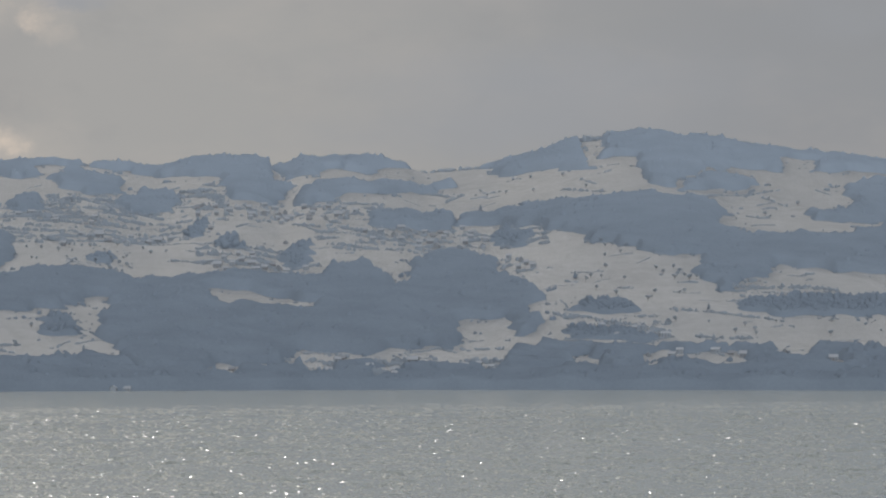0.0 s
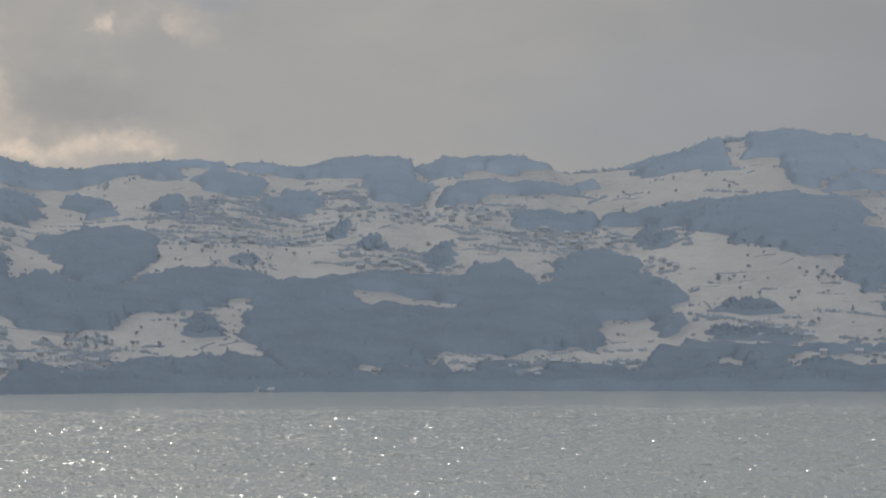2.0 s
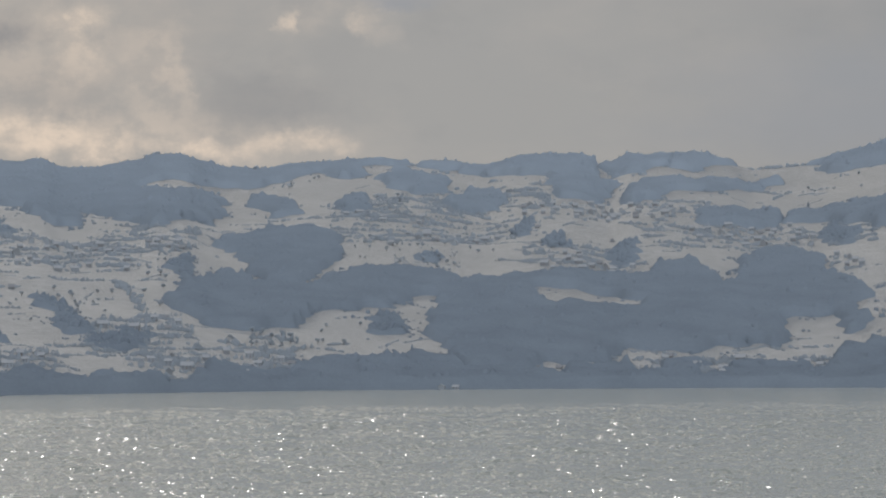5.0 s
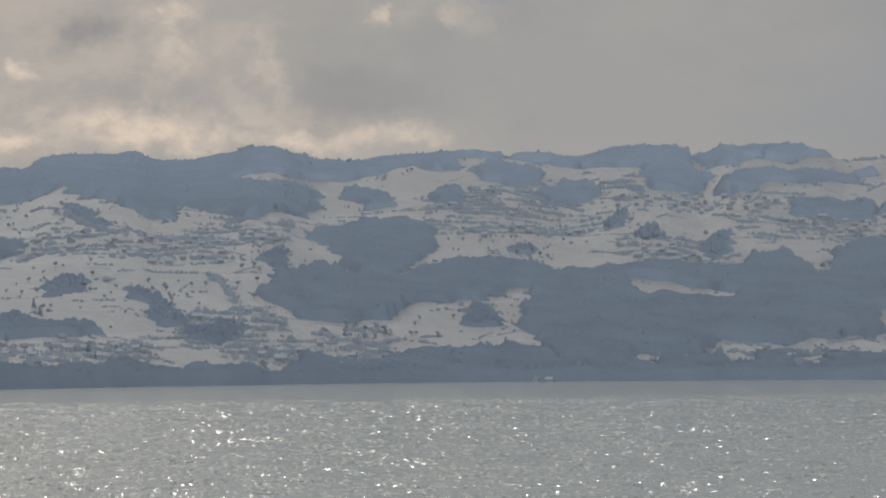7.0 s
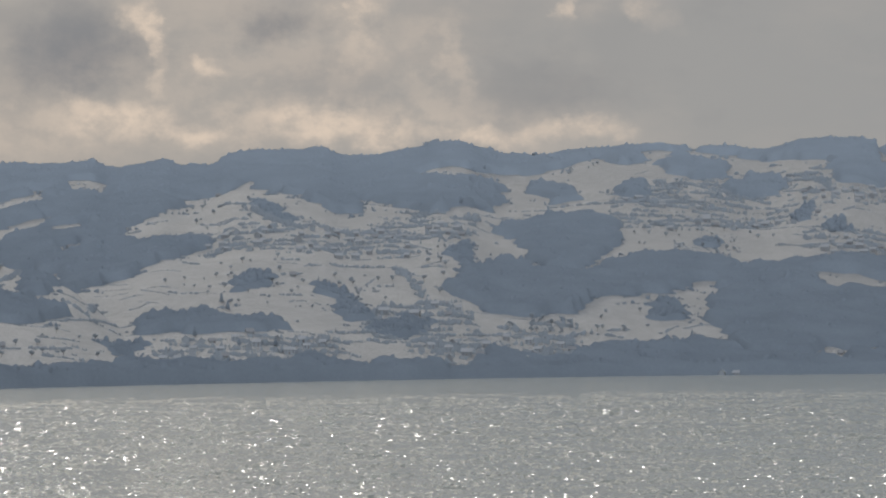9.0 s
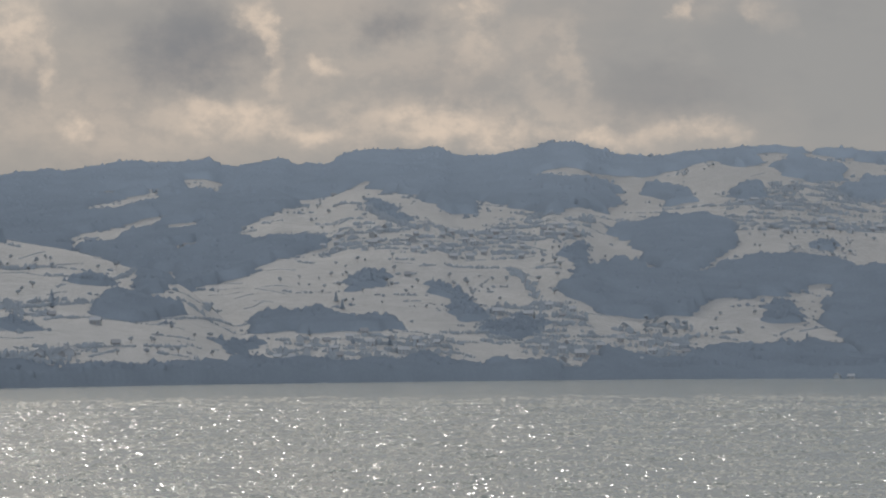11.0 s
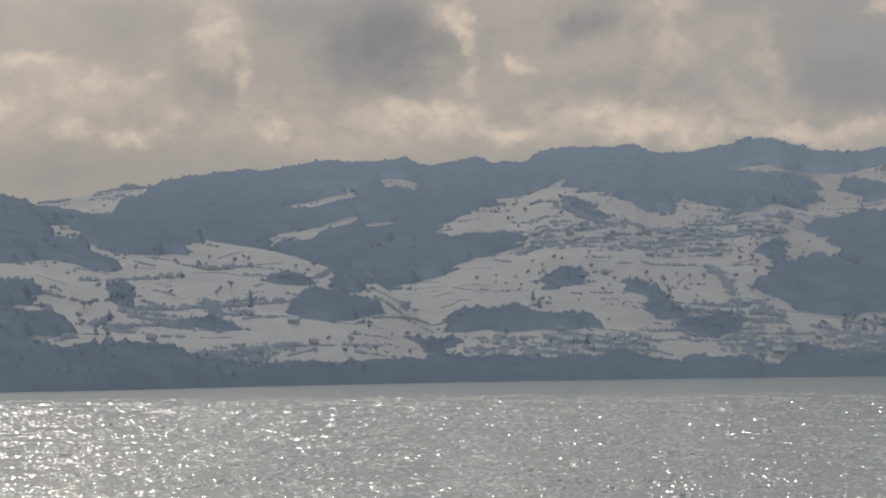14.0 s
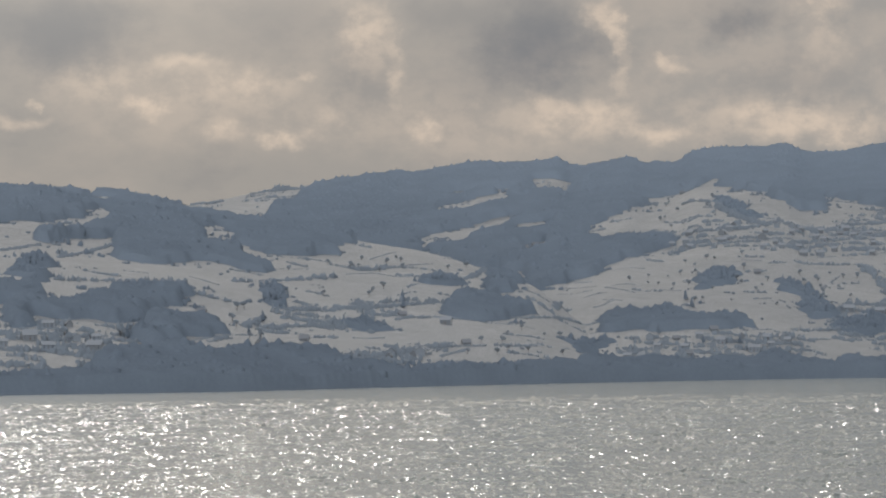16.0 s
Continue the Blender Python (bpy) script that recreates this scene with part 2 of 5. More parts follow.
def make_water():
    """Turbid lake water: a dull ruffled surface with short steep wavelets, most tilted to mirror the sun in glints."""
    m, nt, b = material("lake_water")
    p = position(nt)
    b.inputs["IOR"].default_value = 1.33
    sep = nt.nodes.new("ShaderNodeSeparateXYZ")
    nt.links.new(p, sep.inputs[0])
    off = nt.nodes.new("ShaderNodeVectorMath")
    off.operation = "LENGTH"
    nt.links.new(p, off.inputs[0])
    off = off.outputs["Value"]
    # waves grow with distance from the viewpoint: log-polar net, glints keep their width
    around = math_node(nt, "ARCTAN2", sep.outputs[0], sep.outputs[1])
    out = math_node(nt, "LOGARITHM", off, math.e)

    def between(x, lo, hi, a=0.0, b=1.0):
        n = nt.nodes.new("ShaderNodeMapRange")
        nt.links.new(x, n.inputs[0])
        for i, v in ((1, lo), (2, hi), (3, a), (4, b)):
            n.inputs[i].default_value = v
        return n.outputs[0]

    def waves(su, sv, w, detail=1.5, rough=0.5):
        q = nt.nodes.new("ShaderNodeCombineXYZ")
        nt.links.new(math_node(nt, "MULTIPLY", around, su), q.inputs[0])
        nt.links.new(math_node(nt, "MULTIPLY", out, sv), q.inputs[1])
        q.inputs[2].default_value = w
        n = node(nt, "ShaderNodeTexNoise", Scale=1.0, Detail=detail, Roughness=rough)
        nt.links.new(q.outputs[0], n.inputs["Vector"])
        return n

    def slope(n, sx, sy):
        v = nt.nodes.new("ShaderNodeVectorMath")
        v.operation = "MULTIPLY_ADD"
        nt.links.new(n.outputs["Color"], v.inputs[0])
        v.inputs[1].default_value = (sx, sy, 0)
        v.inputs[2].default_value = (-0.5 * sx, -0.5 * sy, 0)
        return v.outputs[0]

    def scaled(v, k):
        sc = nt.nodes.new("ShaderNodeVectorMath")
        sc.operation = "SCALE"
        nt.links.new(v, sc.inputs[0])
        nt.links.new(k, sc.inputs["Scale"])
        return sc.outputs[0]

    def total(a, b):
        v = nt.nodes.new("ShaderNodeVectorMath")
        nt.links.new(a, v.inputs[0])
        if isinstance(b, tuple):
            v.inputs[1].default_value = b
        else:
            nt.links.new(b, v.inputs[1])
        return v.outputs[0]
    # calm in the lee of the far shore; gusts ruffle the rest in long bands
    lee = math_node(nt, "SUBTRACT", off, math_node(nt, "MULTIPLY", sep.outputs["X"], LEE_TURN))
    gusts = waves(9.0, 26.0, 4.0, 3.0, 0.6).outputs["Fac"]
    open_water = math_node(nt, "MULTIPLY", between(lee, LEE_FAR, LEE_NEAR), between(gusts, 0.3, 0.62, 0.55, 1.0))

    flocks = math_node(nt, "MULTIPLY", math_node(nt, "SUBTRACT", waves(WAVE_U / 14, WAVE_V / 5, 60.0, 2.5, 0.6).outputs["Fac"], 0.5), 0.55)

    def wavelets(size, w, low, sx, sy, lean):
        """Short waves of one kind in flocks, steep where they stand, with slopes that scatter round a lean."""
        there = math_node(nt, "ADD", waves(WAVE_U * 0.8 / size, WAVE_V * 0.8 / size, w).outputs["Fac"], flocks)
        there = between(there, low, low + 0.025)
        there = math_node(nt, "MULTIPLY", there, open_water)
        return scaled(total(slope(waves(WAVE_U / size, WAVE_V / size, w + 5), sx, sy), (0.0, lean, 0.0)), there), there
    common, c1 = wavelets(1.45, 0.0, 0.607, 1.8, 1.0, -0.24)
    short, c4 = wavelets(1.45, 80.0, 0.6, 3.8, 0.9, -0.26)
    sharp, c2 = wavelets(1.6, 20.0, 0.56, 6.5, 0.8, -0.29)
    breaking, c3 = wavelets(1.5, 40.0, 0.65, 1.5, 1.0, -0.7)
    common = total(common, short)
    steep = math_node(nt, "MAXIMUM", math_node(nt, "MAXIMUM", math_node(nt, "MAXIMUM", c1, c4), c2), c3)
    ruffle = slope(waves(WAVE_U * 0.5, WAVE_V * 0.7, 3.0, 3.0, 0.6), WAVE_BACK, WAVE_BACK)
    s = total(total(total(common, sharp), breaking), ruffle)
    nrm = nt.nodes.new("ShaderNodeVectorMath")
    nrm.operation = "NORMALIZE"
    nt.links.new(total(s, (0.0, 0.0, 1.0)), nrm.inputs[0])
    nt.links.new(nrm.outputs[0], b.inputs["Normal"])
    nt.links.new(math_node(nt, "SUBTRACT", 0.16, math_node(nt, "MULTIPLY", steep, 0.1)), b.inputs["Roughness"])
    # silt clouds the water in broad drifts
    silt = waves(3.0, 5.0, 7.0, 3.0).outputs["Fac"]
    nt.links.new(mix(nt, silt, (0.335, 0.355, 0.317), (0.405, 0.421, 0.381)), b.inputs["Base Color"])
    return m


def make_plain(name, col, col2, scale, rough=0.85):
    m, nt, b = material(name)
    p = position(nt)
    nt.links.new(mix(nt, noise_at(nt, p, scale, 4), col, col2), b.inputs["Base Color"])
    b.inputs["Roughness"].default_value = rough
    return m


WAVE_U, WAVE_V, WAVE_BACK = 950.0, 135.0, 0.04
LEE_TURN, LEE_FAR, LEE_NEAR = 0.5, 2130.0, 1720.0
SNOW = make_snow()
# the second colour is the pale blue-grey of haze, painted into woods and bushes
TREES = make_hazed("hazed_woods", (0.07, 0.09, 0.115), (0.53, 0.59, 0.65), 0.485, 0.84)
TWIGS = make_hazed("hazed_twigs", (0.10, 0.115, 0.13), (0.56, 0.60, 0.635), 0.68, 0.84)
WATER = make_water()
BARK = make_plain("bark", (0.13, 0.11, 0.09), (0.30, 0.29, 0.28), 0.8)
RENDER_WALL = make_plain("pale_render", (0.44, 0.465, 0.49), (0.52, 0.54, 0.56), 0.6)
TIMBER = make_plain("weathered_timber", (0.36, 0.365, 0.37), (0.44, 0.445, 0.45), 1.2)
ROOF_SNOW = make_plain("roof_snow", (0.42, 0.43, 0.44), (0.52, 0.525, 0.53), 0.7)
ROOF_TILE = make_plain("damp_roof_tiles", (0.30, 0.30, 0.31), (0.40, 0.40, 0.40), 1.5)
PANE = make_plain("window_glass", (0.14, 0.16, 0.18), (0.2, 0.22, 0.25), 1.0, 0.1)
DOOR = make_plain("door_wood", (0.20, 0.13, 0.08), (0.26, 0.18, 0.12), 2.0)
# ---- the lie of the land (azimuth in degrees from the viewpoint, metres) ----
EYE_Z = 36.0
SHORE_AZ = [-24, -17, -13, -11, -8, -4, 1.5, 8, 16, 24]
SHORE_R = [1950, 2063, 2150, 2270, 2440, 2640, 2900, 3050, 3090, 3090]
RIDGE_AZ = [-24, -16.4, -15.1, -13.8, -13.1, -12.4, -11.2, -9.68, -9.66, -8.43, -7.47, -7.28, -6.51, -6.22, -6.08, -5.45, -5.17, -4.4, -3.48, -3.38, -2.39, -1.91, -1.72, -1.14, -0.95, -0.56, 0.11, 0.98, 2.33, 3.57, 3.91, 4.39, 4.77, 5.45, 6.03, 6.41, 6.99, 8.14, 8.43, 9.67, 10.46, 10.84, 11.8, 12.48, 13.15, 13.72, 14.68, 16.27, 24]
RIDGE_EL = [2.4, 2.42, 2.4, 2.19, 2.32, 2.48, 2.59, 2.75, 2.78, 2.85, 2.88, 2.77, 2.91, 2.94, 2.84, 2.84, 3.01, 3.07, 3.09, 2.98, 3.06, 3.11, 3.23, 3.23, 3.11, 2.99, 2.99, 3.11, 3.15, 3.06, 3.05, 3.17, 3.22, 3.22, 3.07, 3.24, 3.26, 3.14, 3.02, 3.11, 3.38, 3.5, 3.67, 3.69, 3.6, 3.44, 3.37, 3.17, 2.8]
FRONT_AZ = [-24, -16.9, -16.4, -15.7, -15, -14.1, -13.1, -12.4, -11.2, -10.3, -10, -9.3, -8.5, -7.9, -7.4, -6.9, -6, -4]
FRONT_EL = [2.4, 2.42, 2.42, 2.27, 2.18, 2.08, 1.9, 1.76, 1.66, 1.52, 1.5, 1.31, 1.08, 0.93, 0.46, 0, -0.5, -0.6]
FRONT_R = [3300, 3500, 3500, 3500, 3500, 3500, 3480, 3450, 3400, 3350, 3300, 3220, 3130, 3060, 2980, 2900, 2820, 2760]
RIDGE_R = 4550.0


def smooth_interp(a, xs, ys, w=0.25):
    return (np.interp(a - w, xs, ys) + 2 * np.interp(a, xs, ys) + np.interp(a + w, xs, ys)) / 4


def land_height(a, r):
    """Height of the ground at azimuth a (degrees) and distance r (metres)."""
    a, r = np.asarray(a, float), np.asarray(r, float)
    rs = smooth_interp(a, SHORE_AZ, SHORE_R, 1.0)
    zr = EYE_Z + RIDGE_R * np.tan(np.radians(smooth_interp(a, RIDGE_AZ, RIDGE_EL, 0.1)))
    s = (r - rs) / (RIDGE_R - rs)
    hollow = 1.0 + 0.5 * np.exp(-((a + 10.5) / 3.6) ** 2)
    back = np.where(s < 1, 2.5 + (zr - 2.5) * np.clip(s, 0, 1) ** hollow, zr - 0.16 * (r - RIDGE_R))
    rf = smooth_interp(a, FRONT_AZ, FRONT_R, 0.4)
    zf = EYE_Z + rf * np.tan(np.radians(smooth_interp(a, FRONT_AZ, FRONT_EL)))
    q = (r - rs) / (rf - rs)
    front = np.where(q < 1, 2.5 + (zf - 2.5) * np.clip(q, 0, 1), zf - 0.2 * (r - rf))
    z = np.maximum(back, front)
    x, y = r * np.sin(np.radians(a)), r * np.cos(np.radians(a))
    roll = 1.6 * np.sin(x / 61 + 1.3 * np.sin(y / 97)) + 1.5 * np.sin(y / 43 + x / 140) + 0.8 * np.sin(x / 23 + y / 31)
    z = z + roll * np.clip(s * 6, 0, 1) * np.clip((RIDGE_R - r) / 300, 0.25, 1)
    return np.where(s < 0, 2.5 + (r - rs) * 1.0, z)


def ground_z(x, y):
    return land_height(np.degrees(np.arctan2(x, y)), np.hypot(x, y))


def mesh_object(name, verts, faces, mat, smooth=False):
    """One mesh object from vertex and triangle (or quad) arrays."""
    verts, faces = np.asarray(verts, np.float32), np.asarray(faces, np.int32)
    me = bpy.data.meshes.new(name)
    k = faces.shape[1]
    me.vertices.add(len(verts))
    me.vertices.foreach_set("co", verts.ravel())
    me.loops.add(faces.size)
    me.loops.foreach_set("vertex_index", faces.ravel())
    me.polygons.add(len(faces))
    me.polygons.foreach_set("loop_start", np.arange(0, faces.size, k, dtype=np.int32))
    me.polygons.foreach_set("use_smooth", np.full(len(faces), smooth))
    me.update(calc_edges=True)
    me.materials.append(mat)
    return new(name, me)


def grid_faces(n, m):
    i = np.arange(n - 1)[:, None] * m + np.arange(m - 1)[None, :]
    return np.stack([i, i + 1, i + m + 1, i + m], -1).reshape(-1, 4)


# ---- ground and lake ----
def build_ground():
    az = np.arange(-24, 24.01, 0.1)
    rad = np.concatenate([[-40, -14, -4, -2.5, 0, 4], np.arange(10, 3010, 11.0)])
    A, R = np.meshgrid(az, rad, indexing="ij")
    R = np.minimum(R + smooth_interp(A, SHORE_AZ, SHORE_R, 1.0), 4960 + R * 0.005)
    Z = np.maximum(land_height(A, R), -12)
    v = np.stack([R * np.sin(np.radians(A)), R * np.cos(np.radians(A)), Z], -1).reshape(-1, 3)
    f = grid_faces(len(az), len(rad))[:, ::-1]
    g = mesh_object("ground", v, f, SNOW, True)
    tagged(g, "snow-covered hillside of meadows above the lake shore", "ground", kind="structure")


def build_water():
    az = np.radians(np.linspace(-180, 180, 121))
    rad = np.array([0, 60, 300, 900, 1500, 2200, 3000, 4000, 4950.0])
    A, R = np.meshgrid(az, rad, indexing="ij")
    v = np.stack([R * np.sin(A), R * np.cos(A), 0 * R], -1).reshape(-1, 3)
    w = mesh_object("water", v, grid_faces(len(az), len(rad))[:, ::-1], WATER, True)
    tagged(w, "rippled grey-green lake water glittering in low sun", "lake", kind="structure")


build_ground()
build_water()


# ---- woods ----
def inside(px, py, outline):
    o = np.asarray(outline, float)
    hit = np.zeros(px.shape, bool)
    for (x1, y1), (x2, y2) in zip(o, np.roll(o, -1, 0)):
        c = (y1 > py) != (y2 > py)
        hit ^= c & (px < (x2 - x1) * (py - y1) / (y2 - y1 + 1e-9) + x1)
    return hit


def ico():
    bm = bmesh.new()
    bmesh.ops.create_icosphere(bm, subdivisions=1, radius=1)
    bm.verts.index_update()
    v = np.array([q.co[:] for q in bm.verts])
    f = np.array([[q.index for q in p.verts] for p in bm.faces])
    bm.free()
    return v, f


ICO_V, ICO_F = ico()
RNG = np.random.default_rng(7)


def broadleaf_shape(rng):
    """Crown of a bare tree, one unit high: uneven clumps."""
    vs, fs, n = [], [], 0
    for k in range(2):
        c = np.array([rng.normal(0, 0.1), rng.normal(0, 0.1), [0.46, 0.62][k] + rng.normal(0, 0.04)])
        s = np.array([0.26, 0.26, 0.35]) * rng.uniform(0.8, 1.15)
        v = ICO_V * (1 + rng.normal(0, 0.16, (len(ICO_V), 1))) * s + c
        vs.append(v)
        fs.append(ICO_F + n)
        n += len(v)
    return np.concatenate(vs), np.concatenate(fs)


def bush_shape(rng):
    """A bush or a bush-like fruit tree, one unit high: four ragged domes of twigs that come down to the ground."""
    vs, fs, n = [], [], 0
    for k in range(4):
        c = np.array([rng.normal(0, 0.3), rng.normal(0, 0.3), 0.25])
        s = np.array([0.25, 0.25, 0.5]) * rng.uniform(0.6, 1.2, 3)
        v = ICO_V * (1 + rng.normal(0, 0.22, (len(ICO_V), 1)))
        low = v[:, 2] < 0
        v[low, 2] = -0.5
        v[low, :2] *= 1.3
        v = v * s + c
        vs.append(v)
        fs.append(ICO_F + n)
        n += len(v)
    return np.concatenate(vs), np.concatenate(fs)


def conifer_shape(rng):
    """A spruce one unit high: three ragged whorls."""
    vs, fs, n = [], [], 0
    for k in range(3):
        z0, z1, w = 0.08 + 0.24 * k, [0.55, 0.8, 1.0][k], 0.23 - 0.055 * k
        a = np.arange(6) / 6 * 2 * np.pi + rng.uniform(0, 1)
        rr = w * rng.uniform(0.7, 1.2, 6)
        ring = np.stack([rr * np.cos(a), rr * np.sin(a), z0 + rng.normal(0, 0.02, 6)], -1)
        vs.append(np.concatenate([ring, [[0, 0, z1]]]))
        fs.append(np.array([[n + i, n + (i + 1) % 6, n + 6] for i in range(6)]))
        n += 7
    return np.concatenate(vs), np.concatenate(fs)


SHAPES = [broadleaf_shape(RNG) for _ in range(6)] + [conifer_shape(RNG) for _ in range(4)]
BUSHES = [bush_shape(RNG) for _ in range(6)] + SHAPES[6:]


def merge_trees(name, pts, heights, spruce, mat, spread=1.0, under=None, shapes=SHAPES, bushes=0):
    """All the trees of one wood in one mesh; spruce: share of conifers; bushes: how many of the last are bushes."""
    rng = np.random.default_rng(len(pts) + 11)
    kind = np.where(rng.random(len(pts)) < spruce, rng.integers(6, 10, len(pts)), rng.integers(0, 6, len(pts)))
    if bushes:
        kind[-bushes:] = rng.integers(10, 16, bushes)
        shapes = SHAPES + BUSHES[:6]
    V, F, n = [], [], 0
    for k, (sv, sf) in enumerate(shapes):
        sel = np.nonzero(kind == k)[0]
        if not len(sel):
            continue
        a = rng.uniform(0, 6.28, len(sel))
        h = heights[sel]
        wide = h * spread * rng.uniform(0.85, 1.25, len(sel))
        c, s = np.cos(a), np.sin(a)
        x = (sv[None, :, 0] * c[:, None] - sv[None, :, 1] * s[:, None]) * wide[:, None] + pts[sel, 0:1]
        y = (sv[None, :, 0] * s[:, None] + sv[None, :, 1] * c[:, None]) * wide[:, None] + pts[sel, 1:2]
        z = (sv[None, :, 2] * 1.3 - 0.3) * h[:, None] + pts[sel, 2:3] - 0.2
        V.append(np.stack([x, y, z], -1).reshape(-1, 3))
        F.append((sf[None] + (np.arange(len(sel)) * len(sv))[:, None, None]).reshape(-1, 3) + n)
        n += len(sel) * len(sv)
    if under is not None and len(under[0]):
        V.append(under[0])
        F.append(under[1] + n)
    return mesh_object(name, np.concatenate(V), np.concatenate(F), mat, True)


GLADES = [
    [(1089, 4231), (1122, 4347), (1175, 4333), (1140, 4218)],
    [(980, 4186), (993, 4235), (1052, 4220), (1038, 4172)],
    [(289, 3480), (334, 3484), (366, 3466), (404, 3415), (379, 3430), (347, 3458), (318, 3456), (288, 3460)],
    [(612, 3413), (632, 3410), (630, 3386), (611, 3389)],
    [(498, 3606), (516, 3627), (525, 3658), (526, 3638), (513, 3600), (499, 3589)],
    [(-689, 4078), (-649, 4182), (-610, 4220), (-603, 4148), (-629, 4055), (-674, 4036)],
    [(-661, 3766), (-633, 3865), (-609, 3925), (-575, 3967), (-570, 3979), (-581, 3881), (-607, 3751), (-645, 3745)],
    [(-607, 4326), (-550, 4369), (-542, 4274), (-589, 4263)],
    [(-520, 3643), (-497, 3691), (-493, 3715), (-487, 3648), (-512, 3620)],
    [(-565, 3860), (-540, 3905), (-510, 3915), (-505, 3870), (-540, 3835)],
    [(-785, 3251), (-800, 3383), (-742, 3232), (-708, 3141), (-732, 3140), (-759, 3154)],
    [(261, 3077), (287, 3083), (289, 3062), (262, 3057)],
    [(346, 3117), (372, 3138), (385, 3132), (359, 3095)],
    [(674, 3145), (777, 3137), (770, 3110), (672, 3125)],
    [(604, 3155), (634, 3141), (629, 3117), (602, 3127)],
    [(-70, 2851), (-56, 2871), (-52, 2848), (-67, 2831)],
    [(-1216, 4379), (-1205, 4382), (-1175, 4286), (-1167, 4226)],
    [(411, 3173), (458, 3195), (506, 3221), (553, 3176), (547, 3137), (507, 3160), (440, 3145)],
    [(331, 3151), (356, 3160), (354, 3144), (331, 3135)],
    [(351, 3096), (371, 3126), (408, 3150), (406, 3134), (383, 3121), (359, 3095)],
    [(409, 3097), (434, 3102), (428, 3078), (409, 3077)],
    [(810, 3145), (840, 3146), (833, 3123), (807, 3125)],
    [(852, 3097), (867, 3101), (862, 3082), (849, 3081)],
    [(-280, 2718), (-258, 2720), (-240, 2705), (-259, 2684), (-276, 2682)],
    [(157, 2932), (182, 2942), (182, 2934), (157, 2928)],
    [(-635, 3177), (-584, 3228), (-549, 3218), (-519, 3170), (-517, 3449), (-474, 3379), (-475, 3363), (-475, 3027), (-498, 3043), (-526, 3051), (-555, 3070), (-592, 2961)],
    [(-922, 3027), (-901, 3066), (-902, 3208), (-888, 3307), (-878, 3256), (-891, 3169), (-888, 3024), (-909, 2985)],
    [(-842, 2921), (-834, 3002), (-824, 3067), (-793, 2960), (-800, 2883), (-814, 2842)],
]
WOODS = []
OPEN_BELTS = [[63.0, 3039.0], [-284.0, 2669.0]]


def ragged(x, y, amount):
    """Shifts points so that an outline drawn with them comes out uneven."""
    u = np.sin(x / 9.1 + 1.9 * np.sin(y / 13.7)) + np.sin(y / 5.3 + x / 31.0) + 1.2 * np.sin(x / 27.0 - y / 19.0)
    v = np.sin(y / 11.3 + 2.1 * np.sin(x / 17.9)) + np.sin(x / 6.1 - y / 37.0) + 1.2 * np.sin(y / 33.0 + x / 23.0)
    return x + amount * u, y + amount * 2 * v


def wooded(x, y, o, setback, rag):
    """True where a wood with the outline o grows: off its upper edge by the setback and out of the glades."""
    px, py = ragged(x, y, rag)
    r = np.hypot(x, y)
    k = 1 + setback / r
    ok = inside(px, py, o) & (inside(px * k, py * k, o) | (r + setback > 4520))
    for g in GLADES:
        gx, gy = np.asarray(g).mean(0)
        near = np.hypot(x - gx, y - gy) < 400
        for back in (0, 0.25, 0.5, 0.75, 1.0, 1.2):
            k = 1 + setback * back / r[near]
            ok[near] &= ~inside(px[near] * k, py[near] * k, g)
    if o[0].tolist() in OPEN_BELTS:
        # the belt is gappy behind its front: plots and lanes lie between the trees
        lanes = np.sin(x / 13 + 1.6 * np.sin(y / 9)) + 1.2 * np.sin(y / 7.5 + 0.9 * np.sin(x / 31)) + 0.7 * np.sin(x / 5.1 + y / 6)
        back = r - smooth_interp(np.degrees(np.arctan2(x, y)), SHORE_AZ, SHORE_R, 1.0)
        ok &= ~((lanes > 0.75) & (back > 34))
    return ok


def blur(a):
    for axis in (0, 1):
        a = (np.roll(a, 1, axis) + 2 * a + np.roll(a, -1, axis)) / 4
    return a


def growth(x, y):
    """Uneven growth of the woods, about one."""
    return 1 + 0.16 * np.sin(x / 17 + 1.7 * np.sin(y / 29)) + 0.12 * np.sin(x / 41 - y / 37 + 1.1 * np.sin(x / 23)) + 0.07 * np.sin(x / 7.3 + y / 11)


def plant(outline, height, gap, setback, seed, rag=3.0):
    """Tree feet and heights inside an outline."""
    o = np.asarray(outline, float)
    rng = np.random.default_rng(seed)
    gx, gy = np.meshgrid(np.arange(o[:, 0].min() - 15, o[:, 0].max() + 15, gap), np.arange(o[:, 1].min() - 25, o[:, 1].max() + 25, gap))
    px = gx.ravel() + rng.uniform(-0.45, 0.45, gx.size) * gap
    py = gy.ravel() + rng.uniform(-0.45, 0.45, gx.size) * gap
    ok = wooded(px, py, o, setback, rag)
    px, py = px[ok], py[ok]
    z = ground_z(px, py)
    keep = z > 2.2
    pts = np.stack([px, py, z], -1)[keep]
    return pts, height * rng.uniform(0.8, 1.15, len(pts)) * growth(pts[:, 0], pts[:, 1])


